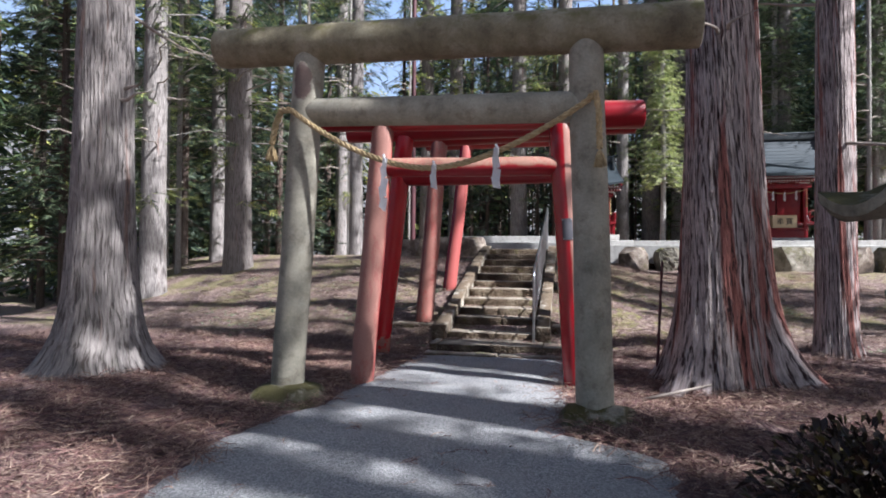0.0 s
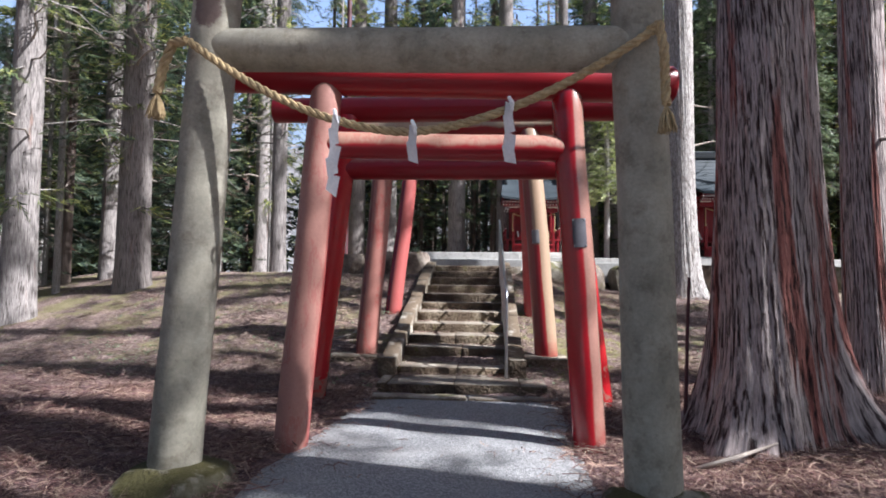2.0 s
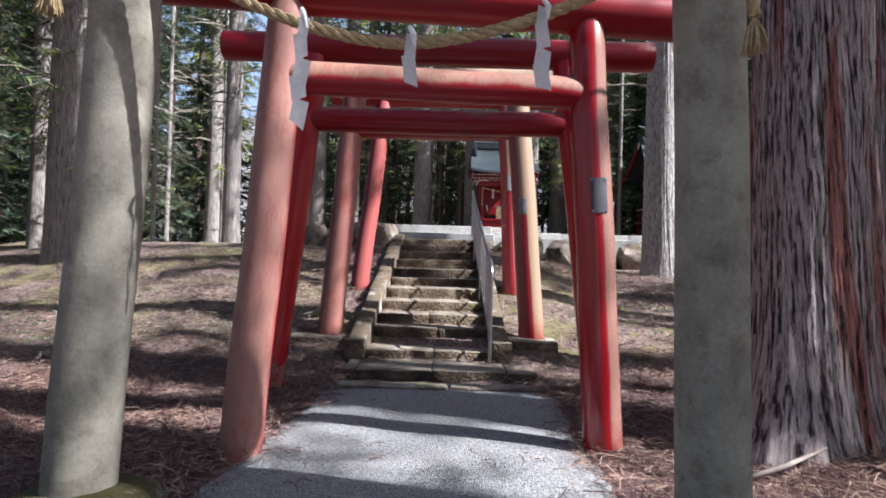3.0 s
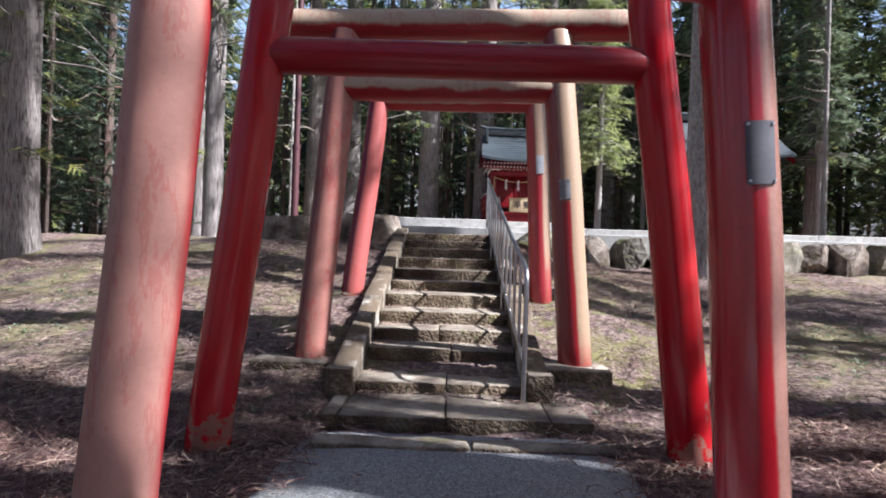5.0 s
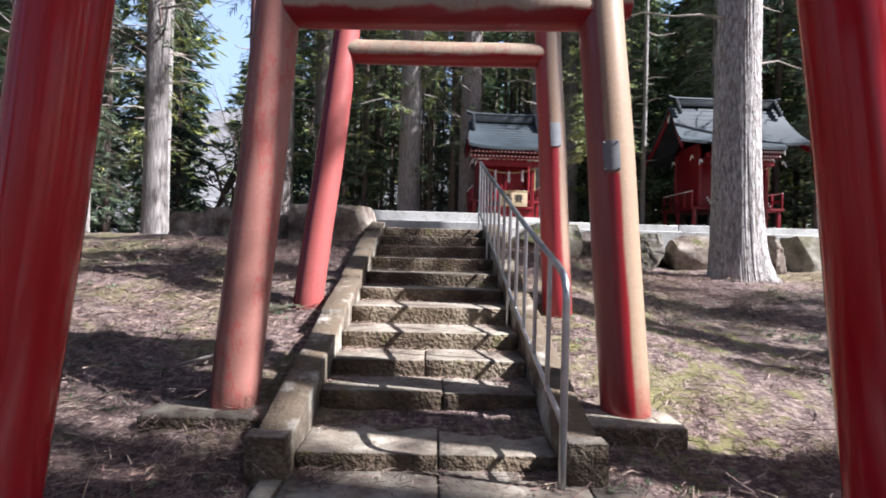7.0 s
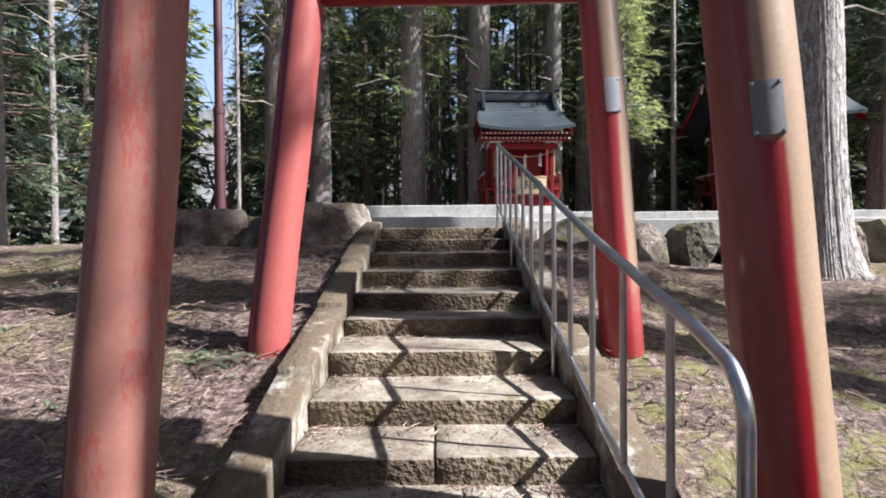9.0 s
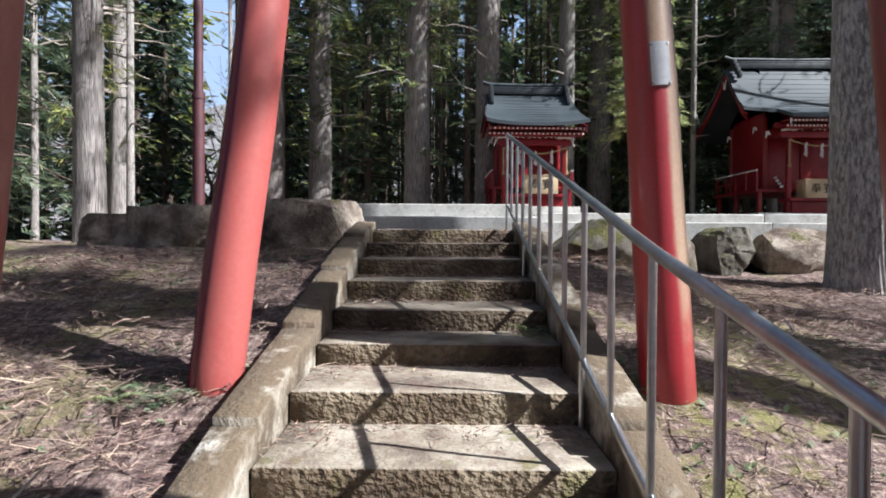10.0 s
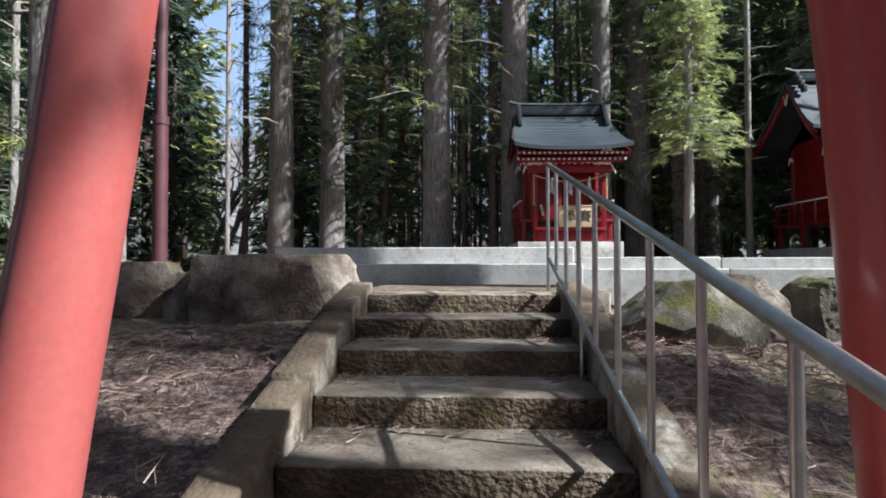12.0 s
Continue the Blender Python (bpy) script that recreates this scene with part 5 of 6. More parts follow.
# ---- trees ----
def trunk_mesh(name, r, h, seed, material, flare=0.5, ridges=9, segs=40, rings=36, lean=(0, 0), taper=0.62):
    rnd = random.Random(seed)
    lobes = [(rnd.uniform(0, 6.28), rnd.uniform(0.6, 1.0), rnd.uniform(0.28, 0.5)) for _ in range(6)]
    verts, faces = [], []
    for i in range(rings + 1):
        t = (i / rings) ** 1.9
        z = -0.35 + (h + 0.35) * t
        zz = max(z, 0)
        rr = r * (1 - (1 - taper) * zz / h)
        fl = flare * (0.62 * math.exp(-zz / (0.36 * (r / 0.4))) + 0.38 * math.exp(-zz / (1.7 * (r / 0.4)))) if z > -0.4 else flare
        for j in range(segs):
            a = 2 * math.pi * j / segs
            lobe = sum(k * math.exp(-((math.remainder(a - c, 2 * math.pi)) / s) ** 2) for c, k, s in lobes)
            q = rr * (1 + fl * (0.35 + 0.9 * lobe))
            q *= 1 + 0.022 * noise.noise((math.cos(a) * ridges * 0.5, math.sin(a) * ridges * 0.5, z * 0.25 + seed)) + 0.022 * noise.noise((math.cos(a) * ridges, math.sin(a) * ridges, z * 0.5 + seed * 3))
            if segs > 100:
                b = a + 0.10 * z
                q *= 1 + 0.035 * abs(noise.noise((math.cos(b) * 11, math.sin(b) * 11, z * 0.35 + seed))) + 0.022 * noise.noise((math.cos(b) * 27, math.sin(b) * 27, z * 0.6)) + 0.010 * noise.noise((math.cos(b) * 48, math.sin(b) * 48, z * 0.9))
            x0 = lean[0] * zz / h + 0.05 * noise.noise((seed, zz * 0.15, 0))
            y0 = lean[1] * zz / h + 0.05 * noise.noise((seed, zz * 0.15, 7))
            verts.append((x0 + math.cos(a) * q, y0 + math.sin(a) * q, z))
    for i in range(rings):
        for j in range(segs):
            a = i * segs + j
            b = i * segs + (j + 1) % segs
            faces.append((a, b, b + segs, a + segs))
    faces.append(tuple(range(rings * segs, (rings + 1) * segs)))
    return verts, faces


def crown_mesh(h0, h1, reach, branches, sprays, size, seed, droop=0.25):
    """Drooping sprays of needles along whorled branches; also the branch wood."""
    rnd = random.Random(seed)
    verts, faces = [], []
    wood = bmesh.new()
    for k in range(branches):
        t = rnd.random() ** 0.85
        z = h0 + (h1 - h0) * t
        L = reach * (1 - 0.75 * t) * rnd.uniform(0.55, 1.1)
        a = rnd.uniform(0, 6.28)
        c, s = math.cos(a), math.sin(a)
        tip = Vector((c * L, s * L, z - droop * L + rnd.uniform(-0.2, 0.3)))
        mid = Vector((c * L * 0.5, s * L * 0.5, z + 0.02 * L))
        root = Vector((c * 0.08, s * 0.08, z))
        tube_between(wood, [root, mid, tip], [0.035, 0.02, 0.006], 3, False)
        n = max(3, int(sprays * (0.5 + 0.5 * L / reach)))
        for _ in range(n):
            u = rnd.uniform(0.25, 1.05)
            p = root.lerp(mid, u * 2) if u < 0.5 else mid.lerp(tip, u * 2 - 1)
            p = p + Vector((rnd.gauss(0, 0.16), rnd.gauss(0, 0.16), rnd.gauss(0, 0.12) - 0.05)) * (reach / 1.8)
            d = Vector((c + rnd.gauss(0, 0.7), s + rnd.gauss(0, 0.7), rnd.uniform(-0.7, 0.35))).normalized()
            side = d.cross(Vector((rnd.gauss(0, 0.5), rnd.gauss(0, 0.5), 1))).normalized()
            ln, wd = size * rnd.uniform(0.7, 1.5), size * rnd.uniform(0.05, 0.10)
            wd *= 3.4
            if size > 0.45:
                for f in (-0.6, 0.0, 0.6):
                    b = len(verts)
                    dd = (d + side * f).normalized()
                    ss = dd.cross(Vector((rnd.gauss(0, 0.4), rnd.gauss(0, 0.4), 1))).normalized()
                    e = p + dd * ln - Vector((0, 0, 0.12 * ln))
                    m = p.lerp(e, 0.5)
                    verts += [p, m + ss * wd * 0.7, e, m - ss * wd * 0.7]
                    faces.append((b, b + 1, b + 2, b + 3))
                continue
            for q in range(9):
                u = 0.08 + 0.9 * q / 9
                sg = 1 if q % 2 else -1
                at = p + d * ln * u - Vector((0, 0, 0.14 * ln * u * u))
                tip = at + (d * 0.75 + side * sg * rnd.uniform(0.55, 0.95) * (1.1 - 0.7 * u) + Vector((0, 0, rnd.uniform(-0.35, 0.15)))) * ln * rnd.uniform(0.38, 0.55)
                b = len(verts)
                verts += [at - d * ln * 0.075, at + d * ln * 0.075, tip]
                faces.append((b, b + 1, b + 2))
    return verts, faces, wood


def make_tree(name, label, r, h, seed, bark, flare, crown=None, leaf=None, bare=None, lean=(0, 0), group="", detail=(40, 36), low=None):
    t = thing(name, label, "tree", group)
    v, f = trunk_mesh("trunk", r, h, seed, bark, flare, 9, detail[0], detail[1], lean)
    raw("trunk", v, f, bark, t, 180)
    if crown:
        cv, cf, wood = crown_mesh(*crown, seed + 100)
        raw("crown", cv, cf, leaf or M_green_leaf, t)
        part("branchwork", wood, bark, t, sharp=180)["kind"] = "stuff"
    if low:
        cv, cf, wood = crown_mesh(*low, seed + 300)
        raw("low_sprays", cv, cf, M_green_leaf, t)
        part("twigwork", wood, bark, t, sharp=180)["kind"] = "stuff"
    if bare:
        rnd = random.Random(seed + 7)
        for k in range(bare):
            z = rnd.uniform(2.5, 7.5)
            a = rnd.uniform(0, 6.28)
            L = rnd.uniform(0.5, 2.2)
            p = [Vector((math.cos(a) * r * 0.8, math.sin(a) * r * 0.8, z))]
            for q in range(4):
                a += rnd.gauss(0, 0.25)
                p.append(p[-1] + Vector((math.cos(a), math.sin(a), rnd.uniform(-0.25, 0.3))) * L / 4)
            part("dead_branch", tube_between(bmesh.new(), p, [0.028, 0.022, 0.016, 0.01, 0.004], 6, False), M_twig, t)
    return t


def put_tree(src, x, y, scale=1.0, rz=0.0, label="", zscale=None, first=False):
    z = ground_z(x, y)
    m = Matrix.Translation((x, y, z - 0.03)) @ Matrix.Rotation(radians(rz), 4, "Z") @ Matrix.Diagonal((scale, scale, zscale or scale, 1))
    if first:
        src.matrix_basis = m
        ob = src
    else:
        ob = copy_thing(src, m)
    if label:
        ob["label"] = label
    return ob


NEAR_TREES = [  # x, y, radius, seed, bark, flare, red or grey
    (-4.98, 6.75, 0.365, 1, "grey", 1.05),
    (3.13, 8.0, 0.44, 2, "red", 1.05),
    (5.15, 9.75, 0.27, 3, "red", 0.45),
    (5.35, 17.6, 0.40, 4, "flaky", 0.45),
]
MID_TREES = [  # x, y, radius, variant
    (-9.6, 26.6, 0.31, 0), (-10.8, 15.0, 0.40, 0), (-9.25, 17.0, 0.42, 1), (-12.7, 19.0, 0.13, 2), (-11.35, 19.0, 0.2, 1), (-10.7, 20.0, 0.11, 2),
    (-6.3, 19.9, 0.2, 1), (-1.1, 28.0, 0.32, 1), (1.05, 27.6, 0.42, 0), (-4.6, 30.0, 0.33, 1), (-4.0, 31.5, 0.34, 2),
    (-5.9, 29.0, 0.42, 0), (5.3, 31.0, 0.34, 1), (3.8, 29.5, 0.32, 0), (13.7, 27.4, 0.42, 0), (-7.6, 30.5, 0.28, 2),
    # (9.6, 12.7) stands unseen, placed so that its crown shades the stairs
    (6.6, 30.5, 0.30, 1), (8.0, 32.0, 0.3, 0), (-14.5, 11.5, 0.22, 2), (9.6, 12.7, 0.3, 2), (0.5, 30.5, 0.3, 2), (10.8, 29.0, 0.32, 0), (13.0, 19.5, 0.3, 2),
]


def build_trees():
    labels = {0: "huge old cedar with grey fibrous bark and flared roots", 1: "huge old cedar with shredded red-grey bark and flared roots",
              2: "old cedar with stripped reddish bark beside the path", 3: "tall pale-barked cedar at the foot of the boulder wall"}
    for i, (x, y, r, seed, bark, flare) in enumerate(NEAR_TREES):
        t = make_tree("cedar_tree", labels[i], r, 20, seed, {"red": M_bark_red, "grey": M_bark_grey, "flaky": M_bark_flaky}[bark], flare, (12, 20, 2.4, 60, 8, 0.36), None, 3, group="cedars by the path", detail=(360, 90))
        put_tree(t, x, y, 1.0, 0, first=True)
    variants = []
    for k, (bark, lab) in enumerate(((M_bark_grey, "tall grey-barked cedar with high dark crown"), (M_bark_grey, "tall cedar with pale trunk and sparse low sprays"), (M_bark_dark, "slim dark-barked cedar with needled crown"))):
        variants.append(make_tree("cedar_tree", lab, 0.34, 21, 30 + k, bark, 0.18, ((7.5, 21, 2.6, 110, 8, 0.42), (3.6, 21, 2.3, 140, 8, 0.38), (5.0, 20, 2.2, 140, 8, 0.38))[k], None, 9, group="cedars of the wood", low=((2.4, 9.0, 0.95, 20, 13, 0.34), (2.0, 8.0, 0.9, 22, 13, 0.34), (1.8, 9.0, 1.0, 26, 13, 0.34))[k]))
    used = set()
    for i, (x, y, r, k) in enumerate(MID_TREES):
        put_tree(variants[k], x, y, r / 0.34, i * 67.0, zscale=1.0 + 0.03 * (i % 4), first=k not in used)
        used.add(k)
    # a light-green young tree beside the terrace
    y1 = make_tree("young_cedar", "young cedar with bright yellow-green drooping sprays", 0.12, 9.6, 61, M_bark_flaky, 0.2, (2.4, 10.0, 1.3, 190, 20, 0.23), M_light_leaf)
    put_tree(y1, 5.15, 26.2, 1.0, 0, first=True)
    for x, y, k in ((10.4, 29.0, 1.35), (13.6, 27.0, 1.2), (14.5, 22.5, 1.0), (-15.2, 21.0, 1.1), (-13.2, 17.0, 0.8)):
        put_tree(y1, x, y, k, x * 40)
    # understorey conifers behind the cedars: finer sprays for the nearer ones
    under, far = [], []
    for k in range(3):
        under.append(make_tree("conifer", "dark green conifer with drooping sprays down to the ground", 0.13, 15, 80 + k, M_bark_dark, 0.2, (0.5 + k * 0.6, 15.5, 2.1, 180, 14, 0.36), M_blue_leaf if k != 1 else None, None, group="conifers of the wood", detail=(10, 8)))
        far.append(make_tree("conifer", "dark green conifer deep in the wood", 0.14, 16, 90 + k, M_bark_dark, 0.2, (0.5 + k * 0.7, 16.5, 2.4, 150, 8, 0.50), M_blue_leaf if k == 1 else None, None, group="conifers of the wood", detail=(8, 6)))
    rnd = random.Random(21)
    used = set()
    spots = []
    tries = 0
    while len(spots) < 60 and tries < 5000:
        tries += 1
        x, y = rnd.uniform(-36, 20), rnd.uniform(30, 60)
        if -10.6 < x + (y - 30) * 0.37 < -6.4:
            continue
        if any((x - a) ** 2 + (y - b) ** 2 < 5.0 for a, b in spots):
            continue
        spots.append((x, y))
    spots += [(-15, 20), (-18, 14), (-14.5, 24), (-20, 22), (-17, 9), (-22, 16), (-13, 30), (-16, 27), (-19, 31), (-12.5, 22.5), (-24, 26), (-13.5, 26.5), (-11.3, 23.6), (-18, 18), (-26, 18), (-17, 12.5), (16.5, 27), (11, 33), (14, 31), (20, 30), (23, 34), (18, 36), (24, 27), (21.5, 21.5), (27, 22), (26, 30), (17, 31), (19, 33.5), (22, 31), (15.5, 34.5), (18.5, 27.5), (22, 25.5), (-16, 23), (-19, 26), (-22, 12), (-18.5, 6), (-15.5, 16.5), (16, 39), (21, 40), (26, 38), (13, 37), (30, 33), (32, 26), (-25, 10), (-21, 5)]
    for i, (x, y) in enumerate(spots):
        k = i % 3
        near = math.hypot(x, y - 8) < 27
        src = (under if near else far)[k]
        put_tree(src, x, y, rnd.uniform(0.85, 1.25) * (0.7 if x > 11 and y < 26 else 1.0), rnd.uniform(0, 360), first=(near, k) not in used)
        used.add((near, k))
    # the wood goes on behind, dense and dark
    deep = []
    for k in range(2):
        deep.append(make_tree("conifer", "dense dark conifer at the back of the wood", 0.16, 17, 98 + k, M_bark_dark, 0.2, (0.2, 18, 2.9, 75, 5, 0.95), None, None, group="conifers of the wood", detail=(6, 4)))
    n = 0
    for i in range(400):
        a, d = rnd.uniform(-70, 70), rnd.uniform(42, 78)
        x, y = math.sin(radians(a)) * d, math.cos(radians(a)) * d + 6
        if -10.8 < x + (y - 30) * 0.37 < -6.4 or (x > 20 and y < 40):
            continue
        put_tree(deep[n % 2], x, y, rnd.uniform(0.8, 1.25), rnd.uniform(0, 360), first=n < 2)
        n += 1
        if n > 105:
            break
    # thin far trunks
    pole = make_tree("pole_tree", "slim straight trunk in the shade of the wood", 0.13, 18, 95, M_bark_dark, 0.15, (9, 18, 1.6, 40, 8, 0.4), None, None, group="slim trunks of the wood", detail=(10, 8))
    for i in range(30):
        x, y = rnd.uniform(-5, 14), rnd.uniform(33, 52)
        put_tree(pole, x, y, rnd.uniform(0.7, 1.3), rnd.uniform(0, 360), first=i == 0)
    for i in range(44):
        x, y = rnd.uniform(-4.5, 9), rnd.uniform(30.5, 42)
        put_tree(pole, x, y, rnd.uniform(0.4, 0.75), rnd.uniform(0, 360), zscale=rnd.uniform(0.8, 1.1))
    pale = make_tree("pole_tree", "slim pale trunk with dead side twigs", 0.12, 17, 96, M_bark_flaky, 0.2, (10, 17, 1.6, 40, 8, 0.4), None, 14, group="slim trunks of the wood", detail=(12, 12), low=(3.0, 9.0, 0.9, 8, 8, 0.28))
    for i, (x, y, k) in enumerate(((-12.2, 14.2, 0.8), (-11.9, 17.6, 1.0), (-8.9, 20.5, 0.7), (-7.4, 22.0, 0.8), (-8.4, 25.0, 1.1), (-13.8, 19.5, 0.8), (-5.6, 24.5, 0.6), (-10.2, 24.0, 0.9), (7.2, 27.5, 0.9), (12.2, 24.5, 0.9))):
        put_tree(pale, x, y, k, i * 71.0, zscale=1.0, first=i == 0)


def build_shade_trees():
    """Unseen trees added behind and to the side of the path, placed for the dappled shade they cast."""
    src = make_tree("shade_tree", "unseen cedar added beside the path to dapple the sun", 0.36, 22, 120, M_bark_grey, 0.35, (7, 22, 2.7, 85, 8, 0.42), None, None, group="cedars beside the path")
    high = make_tree("shade_tree", "unseen high-crowned cedar added beside the path for its shade", 0.34, 24, 121, M_bark_grey, 0.35, (12.5, 24, 2.8, 75, 8, 0.42), None, None, group="cedars beside the path")
    put_tree(high, 7.4, 4.0, 1.0, 40, first=True)
    put_tree(high, 11.0, 11.0, 1.0, 150, zscale=1.16)
    # mostly scaled-down copies, set where a patch of ground should lie in shade
    put_tree(src, 10.0, 7.4, 0.62, 80)
    put_tree(high, 10.8, 6.2, 0.9, 260)
    put_tree(src, 11.6, 8.2, 0.42, 310)
    put_tree(src, 12.5, 9.9, 0.45, 190)
    put_tree(src, 17.5, 12.3, 0.75, 10)
    put_tree(src, 9.3, 4.0, 0.42, 20)
    put_tree(src, 9.8, 5.4, 0.36, 120)
    put_tree(src, 8.5, 2.5, 0.42, 200)
    rnd = random.Random(4)
    # those behind the start of the path are added to cut sky light
    spots = [(10.5, 1.7), (12.3, 2.9), (9, -3.7), (16.5, -0.9), (20, 3.0), (14.6, 11.7), (14.3, 0.9), (12.5, 12.3), (-7, -3.5), (4, -7), (-12, 1), (14, -7), (-11, -6), (-4, -9), (8, -11), (-15, -11), (0, -13), (-19, -3), (-8, -14), (13, -14), (-24, -9), (4, -17)]
    for i, (x, y) in enumerate(spots):
        put_tree(src, x, y, rnd.uniform(0.85, 1.15), rnd.uniform(0, 360), first=i == 0)


def build_bare_tree(x, y, h, seed):
    """A leafless broad-leaved tree: forked limbs down to thin twigs."""
    rnd = random.Random(seed)
    t = thing("bare_tree", "leafless dark-branched tree against the pale sky", "tree", at=(x, y, ground_z(x, y) - 0.05))
    trunk, twigs = bmesh.new(), bmesh.new()

    def grow(p, d, length, r, depth):
        pts, rad = [p], [r]
        for k in range(4):
            d = (d + Vector((rnd.gauss(0, 0.14), rnd.gauss(0, 0.14), rnd.gauss(0.03, 0.08)))).normalized()
            pts.append(pts[-1] + d * length / 4)
            rad.append(r * (1 - 0.4 * (k + 1) / 4))
        tube_between(trunk if depth < 2 else twigs, pts, rad, 7 if depth < 2 else 4, False)
        if depth < 5:
            for _ in range(rnd.randint(2, 3)):
                k = rnd.randint(2, 4)
                nd = (d + Vector((rnd.gauss(0, 0.6), rnd.gauss(0, 0.6), rnd.gauss(0.15, 0.4)))).normalized()
                grow(pts[k], nd, length * rnd.uniform(0.6, 0.85), rad[k] * 0.68, depth + 1)

    grow(Vector((0, 0, 0)), Vector((0, 0, 1)), h * 0.32, 0.16, 0)
    part("trunk", trunk, M_bark_dark, t, sharp=180)
    part("twigwork", twigs, M_bark_dark, t, sharp=180)["kind"] = "stuff"


def build_lantern():
    """Stone garden lantern beside the path."""
    x, y = 3.2, 3.55
    t = thing("stone_lantern", "mossy weathered stone lantern with an upturned roof", "stone lantern", at=(x, y, ground_z(x, y)))
    t.rotation_euler = (0, 0, radians(12))

    def turned(name, prof, n, label="", up=0.0):
        bm = bmesh.new()
        rings = []
        for r, z in prof:
            ring = []
            for k in range(n * 6):
                a = 2 * math.pi * k / (n * 6)
                e = math.cos(math.pi / n) / math.cos(math.remainder(a, 2 * math.pi / n))
                lift = up * max(0.0, (e - math.cos(math.pi / n)) / (1 - math.cos(math.pi / n))) * (r / prof[0][0]) ** 3
                ring.append(bm.verts.new((math.cos(a) * r * e, math.sin(a) * r * e, z + lift)))
            rings.append(ring)
        m = n * 6
        for r0, r1 in zip(rings, rings[1:]):
            for k in range(m):
                bm.faces.new((r0[k], r0[(k + 1) % m], r1[(k + 1) % m], r1[k]))
        bm.faces.new(rings[0])
        bm.faces.new(rings[-1])
        bmesh.ops.recalc_face_normals(bm, faces=bm.faces)
        part(name, bm, M_moss_stone, t, label, 35)

    turned("base", [(0.34, -0.1), (0.34, 0.16), (0.28, 0.22), (0.19, 0.26)], 6)
    turned("shaft", [(0.13, 0.25), (0.12, 0.6), (0.12, 1.0), (0.13, 1.2)], 12)
    turned("platform", [(0.16, 1.19), (0.27, 1.30), (0.28, 1.40), (0.25, 1.42)], 6)
    turned("light_box", [(0.18, 1.41), (0.18, 1.80)], 6)
    turned("roof", [(0.58, 1.80), (0.59, 1.86), (0.36, 1.93), (0.18, 2.04), (0.09, 2.12)], 6, "thick moss-covered stone roof", 0.10)
    turned("finial", [(0.05, 2.10), (0.10, 2.17), (0.09, 2.25), (0.02, 2.34)], 12)


def build_shrub(x, y, size, seed, name, label, leaf, count):
    rnd = random.Random(seed)
    t = thing(name, label, "plant", at=(x, y, surface(x, y)))
    verts, faces = [], []
    for _ in range(count):
        a, el = rnd.uniform(0, 6.28), rnd.uniform(0.1, 1.4)
        q = size * rnd.uniform(0.35, 1.0)
        p = Vector((math.cos(a) * math.cos(el) * q, math.sin(a) * math.cos(el) * q, math.sin(el) * q * 0.9))
        d = (p.normalized() + Vector((rnd.gauss(0, 0.5), rnd.gauss(0, 0.5), rnd.gauss(0, 0.4)))).normalized()
        s = d.cross(Vector((rnd.gauss(0, 0.3), rnd.gauss(0, 0.3), 1))).normalized()
        ln, w = size * rnd.uniform(0.07, 0.16), size * rnd.uniform(0.02, 0.035)
        b = len(verts)
        verts += [p, p + d * ln * 0.5 + s * w + Vector((0, 0, 0.01)), p + d * ln - Vector((0, 0, 0.15 * ln)), p + d * ln * 0.5 - s * w + Vector((0, 0, 0.01))]
        faces.append((b, b + 1, b + 2, b + 3))
    raw("leaves", verts, faces, leaf, t, kind="stuff")
    bm = bmesh.new()
    for k in range(7):
        a = k * 0.9
        tube_between(bm, [(0, 0, -0.03), (math.cos(a) * size * 0.3, math.sin(a) * size * 0.3, size * 0.4), (math.cos(a) * size * 0.6, math.sin(a) * size * 0.6, size * 0.6)], [0.008, 0.006, 0.003], 5, False)
    part("stem", bm, M_twig, t, sharp=180)


def build_fern(x, y, z, size, seed, material, group="ferns"):
    """Low arching fronds with paired leaflets."""
    rnd = random.Random(seed)
    t = thing("fern", "small green fern growing from the litter", "fern", group, at=(x, y, z))
    for f in range(7):
        a = f * 0.9 + rnd.uniform(-0.3, 0.3)
        L = size * rnd.uniform(0.7, 1.1)
        c, s = math.cos(a), math.sin(a)
        verts, faces = [], []
        for k in range(1, 15):
            u = k / 14
            p = Vector((c * L * u, s * L * u, L * (0.75 * u - 0.75 * u * u)))
            w = L * 0.24 * math.sin(math.pi * min(1, u * 0.9 + 0.1)) + 0.004
            for sg in (-1, 1):
                b = len(verts)
                o = Vector((-s * sg, c * sg, -0.15)) * w
                along = Vector((c, s, 0)) * L * 0.035
                verts += [p - along * 0.6, p + o + along, p + along]
                faces.append((b, b + 1, b + 2))
        raw("frond", verts, faces, material, t)


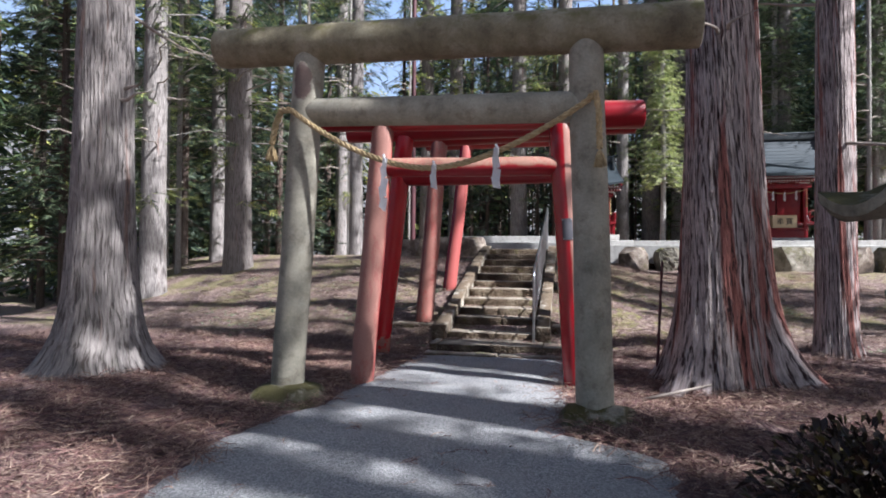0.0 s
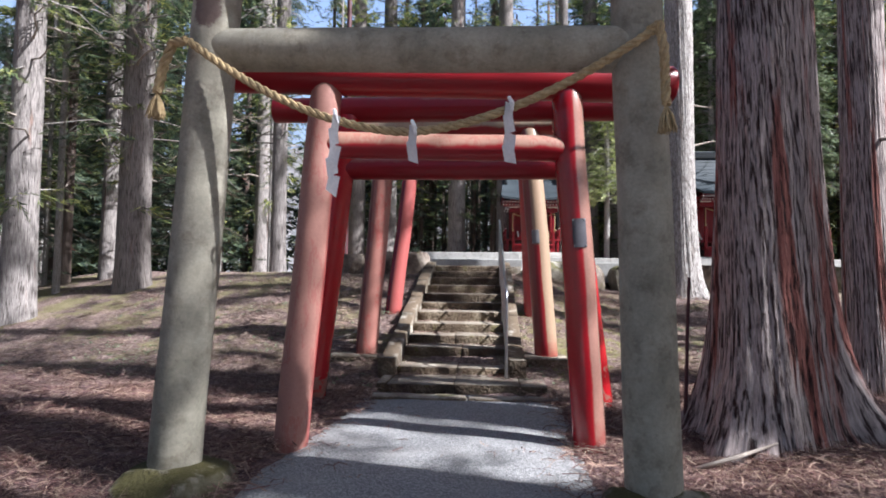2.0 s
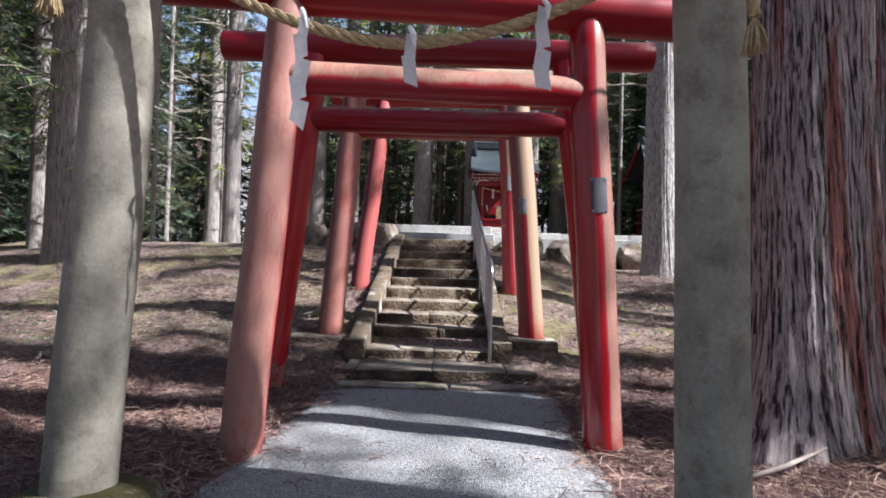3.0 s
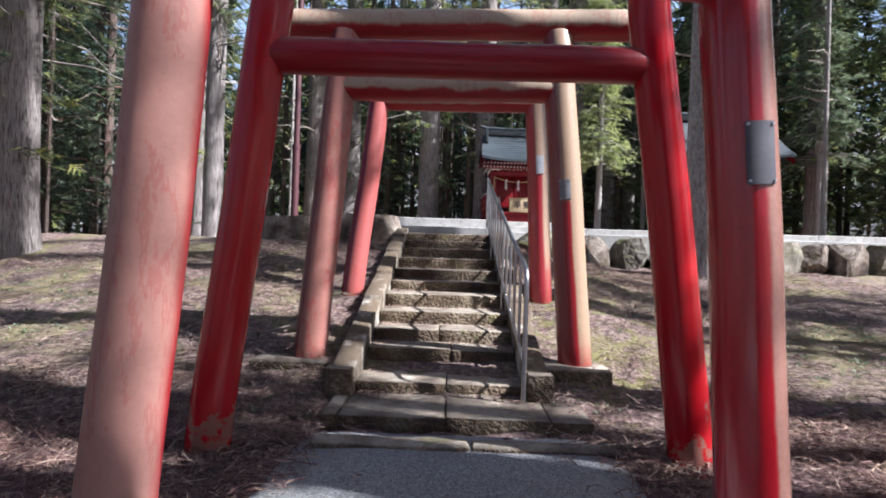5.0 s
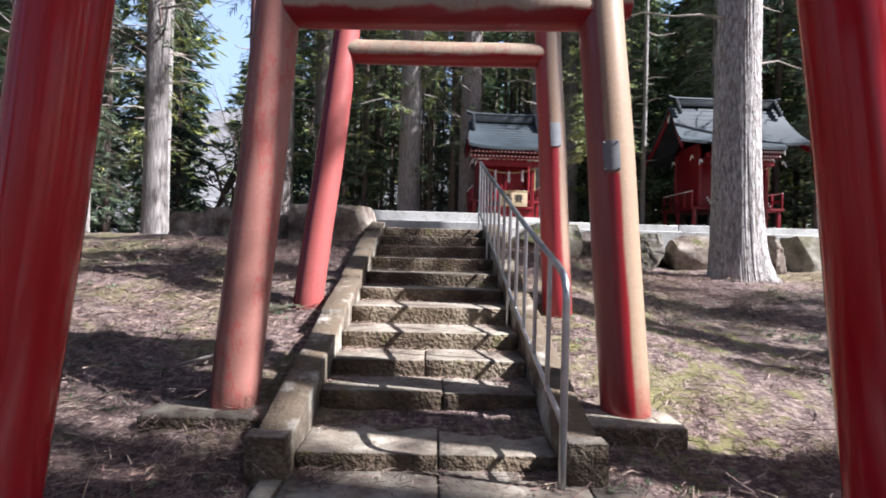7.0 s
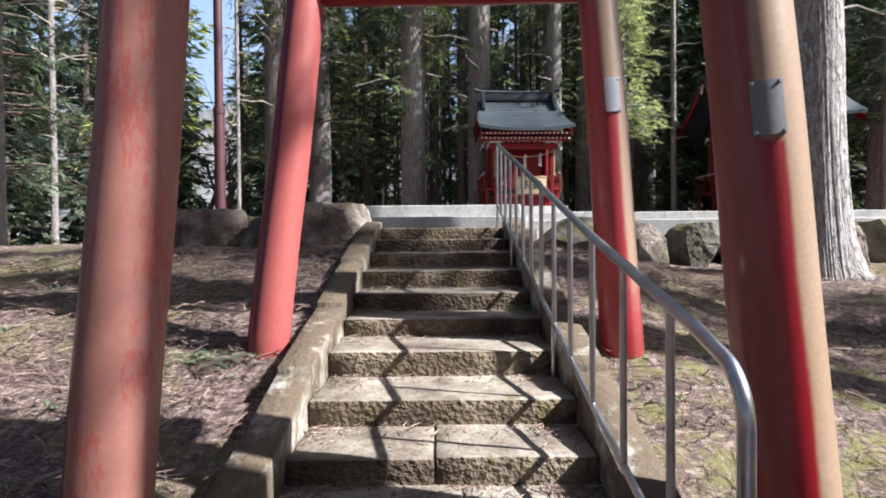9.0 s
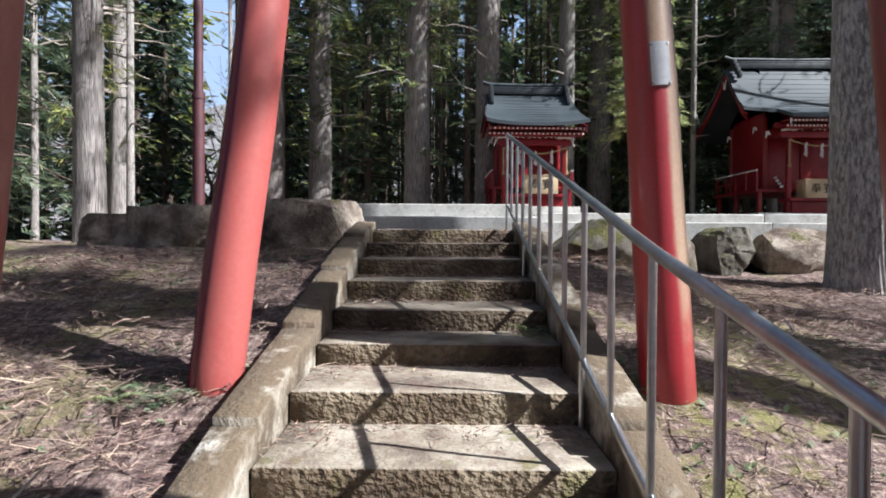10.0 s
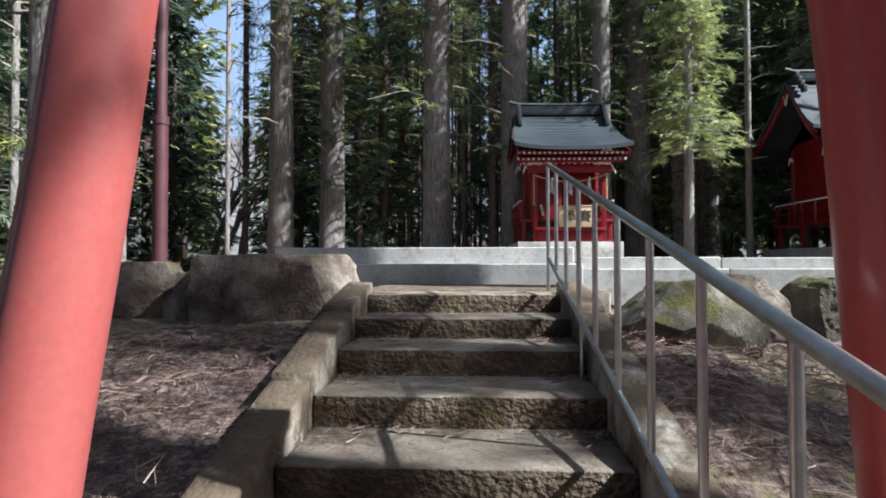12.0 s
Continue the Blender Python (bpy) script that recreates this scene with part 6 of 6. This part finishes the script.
def build_small_things():
    # fallen sticks
    for k, (pts, r) in enumerate(((((2.05, 6.95), (2.45, 7.05), (2.85, 7.25)), 0.022), (((-2.3, 11.95), (-2.0, 12.1), (-1.75, 12.3)), 0.016), (((-2.1, 12.05), (-1.95, 12.3), (-1.9, 12.5)), 0.010), (((2.6, 14.6), (2.75, 14.75), (2.8, 15.0)), 0.012))):
        p = [Vector((x, y, surface(x, y) + 0.04 + 0.05 * i)) for i, (x, y) in enumerate(pts)]
        ob = part("fallen_stick", tube_between(bmesh.new(), p, [r, r * 0.8, r * 0.4], 8), M_twig, None, sharp=180)
        tagged(ob, "bare grey fallen stick lying on the litter", "stick", "fallen sticks")
    z = surface(2.38, 8.2)
    ob = part("metal_stake", tube_between(bmesh.new(), [(2.38, 8.2, z - 0.2), (2.42, 8.22, z + 0.8), (2.46, 8.25, 1.6)], [0.02, 0.019, 0.016], 8), M_red_pole, None, sharp=60)
    tagged(ob, "thin rusty metal stake stuck in the ground", "stake")
    pole = thing("red_pole", "tall dark red painted metal pole behind the boulders", "pole", at=(-3.77, 18.4, ground_z(-3.77, 18.4)))
    part("lower_tube", tube_between(bmesh.new(), [(0, 0, -0.3), (0, 0, 2.2)], 0.085, 14), M_red_pole, pole)
    part("upper_tube", tube_between(bmesh.new(), [(0, 0, 2.19), (0, 0, 9.0)], 0.068, 14), M_red_pole, pole)
    part("collar", tube_between(bmesh.new(), [(0, 0, 2.14), (0, 0, 2.24)], 0.095, 14), M_red_pole, pole)
    build_fern(-1.80, 13.28, surface(-1.80, 13.28) + 0.02, 0.34, 1, M_light_leaf)
    build_fern(-2.05, 13.28, surface(-2.05, 13.28) + 0.02, 0.2, 2, M_light_leaf)
    build_fern(0.50, 14.2, STEP_Z[6] + 0.02, 0.24, 3, M_green_leaf)
    build_fern(0.52, 14.0, STEP_Z[6] + 0.01, 0.18, 4, M_light_leaf)
    build_shrub(2.95, 3.75, 0.72, 9, "shrub", "low dark shrub with reddish-brown winter leaves by the path", M_shrub, 1900)


M_shrub = mat_leaf("shrub_leaves", (0.028, 0.012, 0.012), (0.055, 0.026, 0.018), (0.15, 0.11, 0.03), 0.5, 0.2)


def build_backdrop():
    """A wooded hillside far off."""
    verts, faces = [], []
    nx, ny = 90, 14
    for j in range(ny):
        for i in range(nx):
            a = radians(-75 + 150 * i / (nx - 1))
            d = 95 + 14 * j
            x, y = math.sin(a) * d, math.cos(a) * d + 5
            z = -4 + 74 * sstep(j / (ny - 1)) * (0.8 + 0.4 * noise.noise((x * 0.012, y * 0.012, 2))) + 1.6 * noise.noise((x * 0.15, y * 0.15, 4))
            verts.append((x, y, z))
    for j in range(ny - 1):
        for i in range(nx - 1):
            a = j * nx + i
            faces.append((a, a + 1, a + nx + 1, a + nx))
    ob = raw("backdrop_hill", verts, faces, M_hill, sharp=180)
    tagged(ob, "pale leafless wooded hillside in the distance", "hill", kind="structure")


def build_far_sky():
    """Pale blue sky low over the hills, far beyond the wood."""
    m = bpy.data.materials.new("far_sky")
    m.use_nodes = True
    nt = m.node_tree
    nt.nodes.remove(nt.nodes["Principled BSDF"])
    em = nt.nodes.new("ShaderNodeEmission")
    vec = nt.nodes.new("ShaderNodeNewGeometry").outputs["Position"]
    s = nt.nodes.new("ShaderNodeSeparateXYZ")
    nt.links.new(vec, s.inputs[0])
    nt.links.new(ramp(nt, smooth(nt, s.outputs[2], 20.0, 420.0), [(0.0, (0.62, 0.78, 1.0)), (1.0, (0.32, 0.52, 0.95))]), em.inputs[0])
    em.inputs[1].default_value = 0.4
    nt.links.new(em.outputs[0], nt.nodes["Material Output"].inputs[0])
    verts, faces = [], []
    nx, ny, d = 48, 8, 480.0
    for j in range(ny):
        for i in range(nx):
            a = radians(-80 + 160 * i / (nx - 1))
            verts.append((math.sin(a) * d, math.cos(a) * d + 5, -10 + 440 * j / (ny - 1)))
    for j in range(ny - 1):
        for i in range(nx - 1):
            a = j * nx + i
            faces.append((a, a + nx, a + nx + 1, a + 1))
    ob = raw("backdrop_sky", verts, faces, m, sharp=180)
    tagged(ob, "pale blue winter sky low over the hills", "sky", kind="structure")


M_hill = mat_plain("far_hillside", [(0.3, (0.10, 0.10, 0.105)), (0.5, (0.17, 0.165, 0.165)), (0.7, (0.25, 0.24, 0.235))], 0.35, 1.0, 0.5, 0.5, fine=2.5, speck=0.5)

build_ground()
build_path()
build_platform()
build_stairs()
build_rocks()
build_gates()
build_rope()
build_rail()
build_shrines()
build_trees()
build_shade_trees()
build_bare_tree(-10.8, 35.0, 11, 3)
build_bare_tree(-12.5, 42.0, 12, 4)
build_bare_tree(-9.6, 33.0, 9, 8)
build_backdrop()
build_far_sky()
build_lantern()
build_small_things()
build_litter()
build_step_litter()
build_herbs()
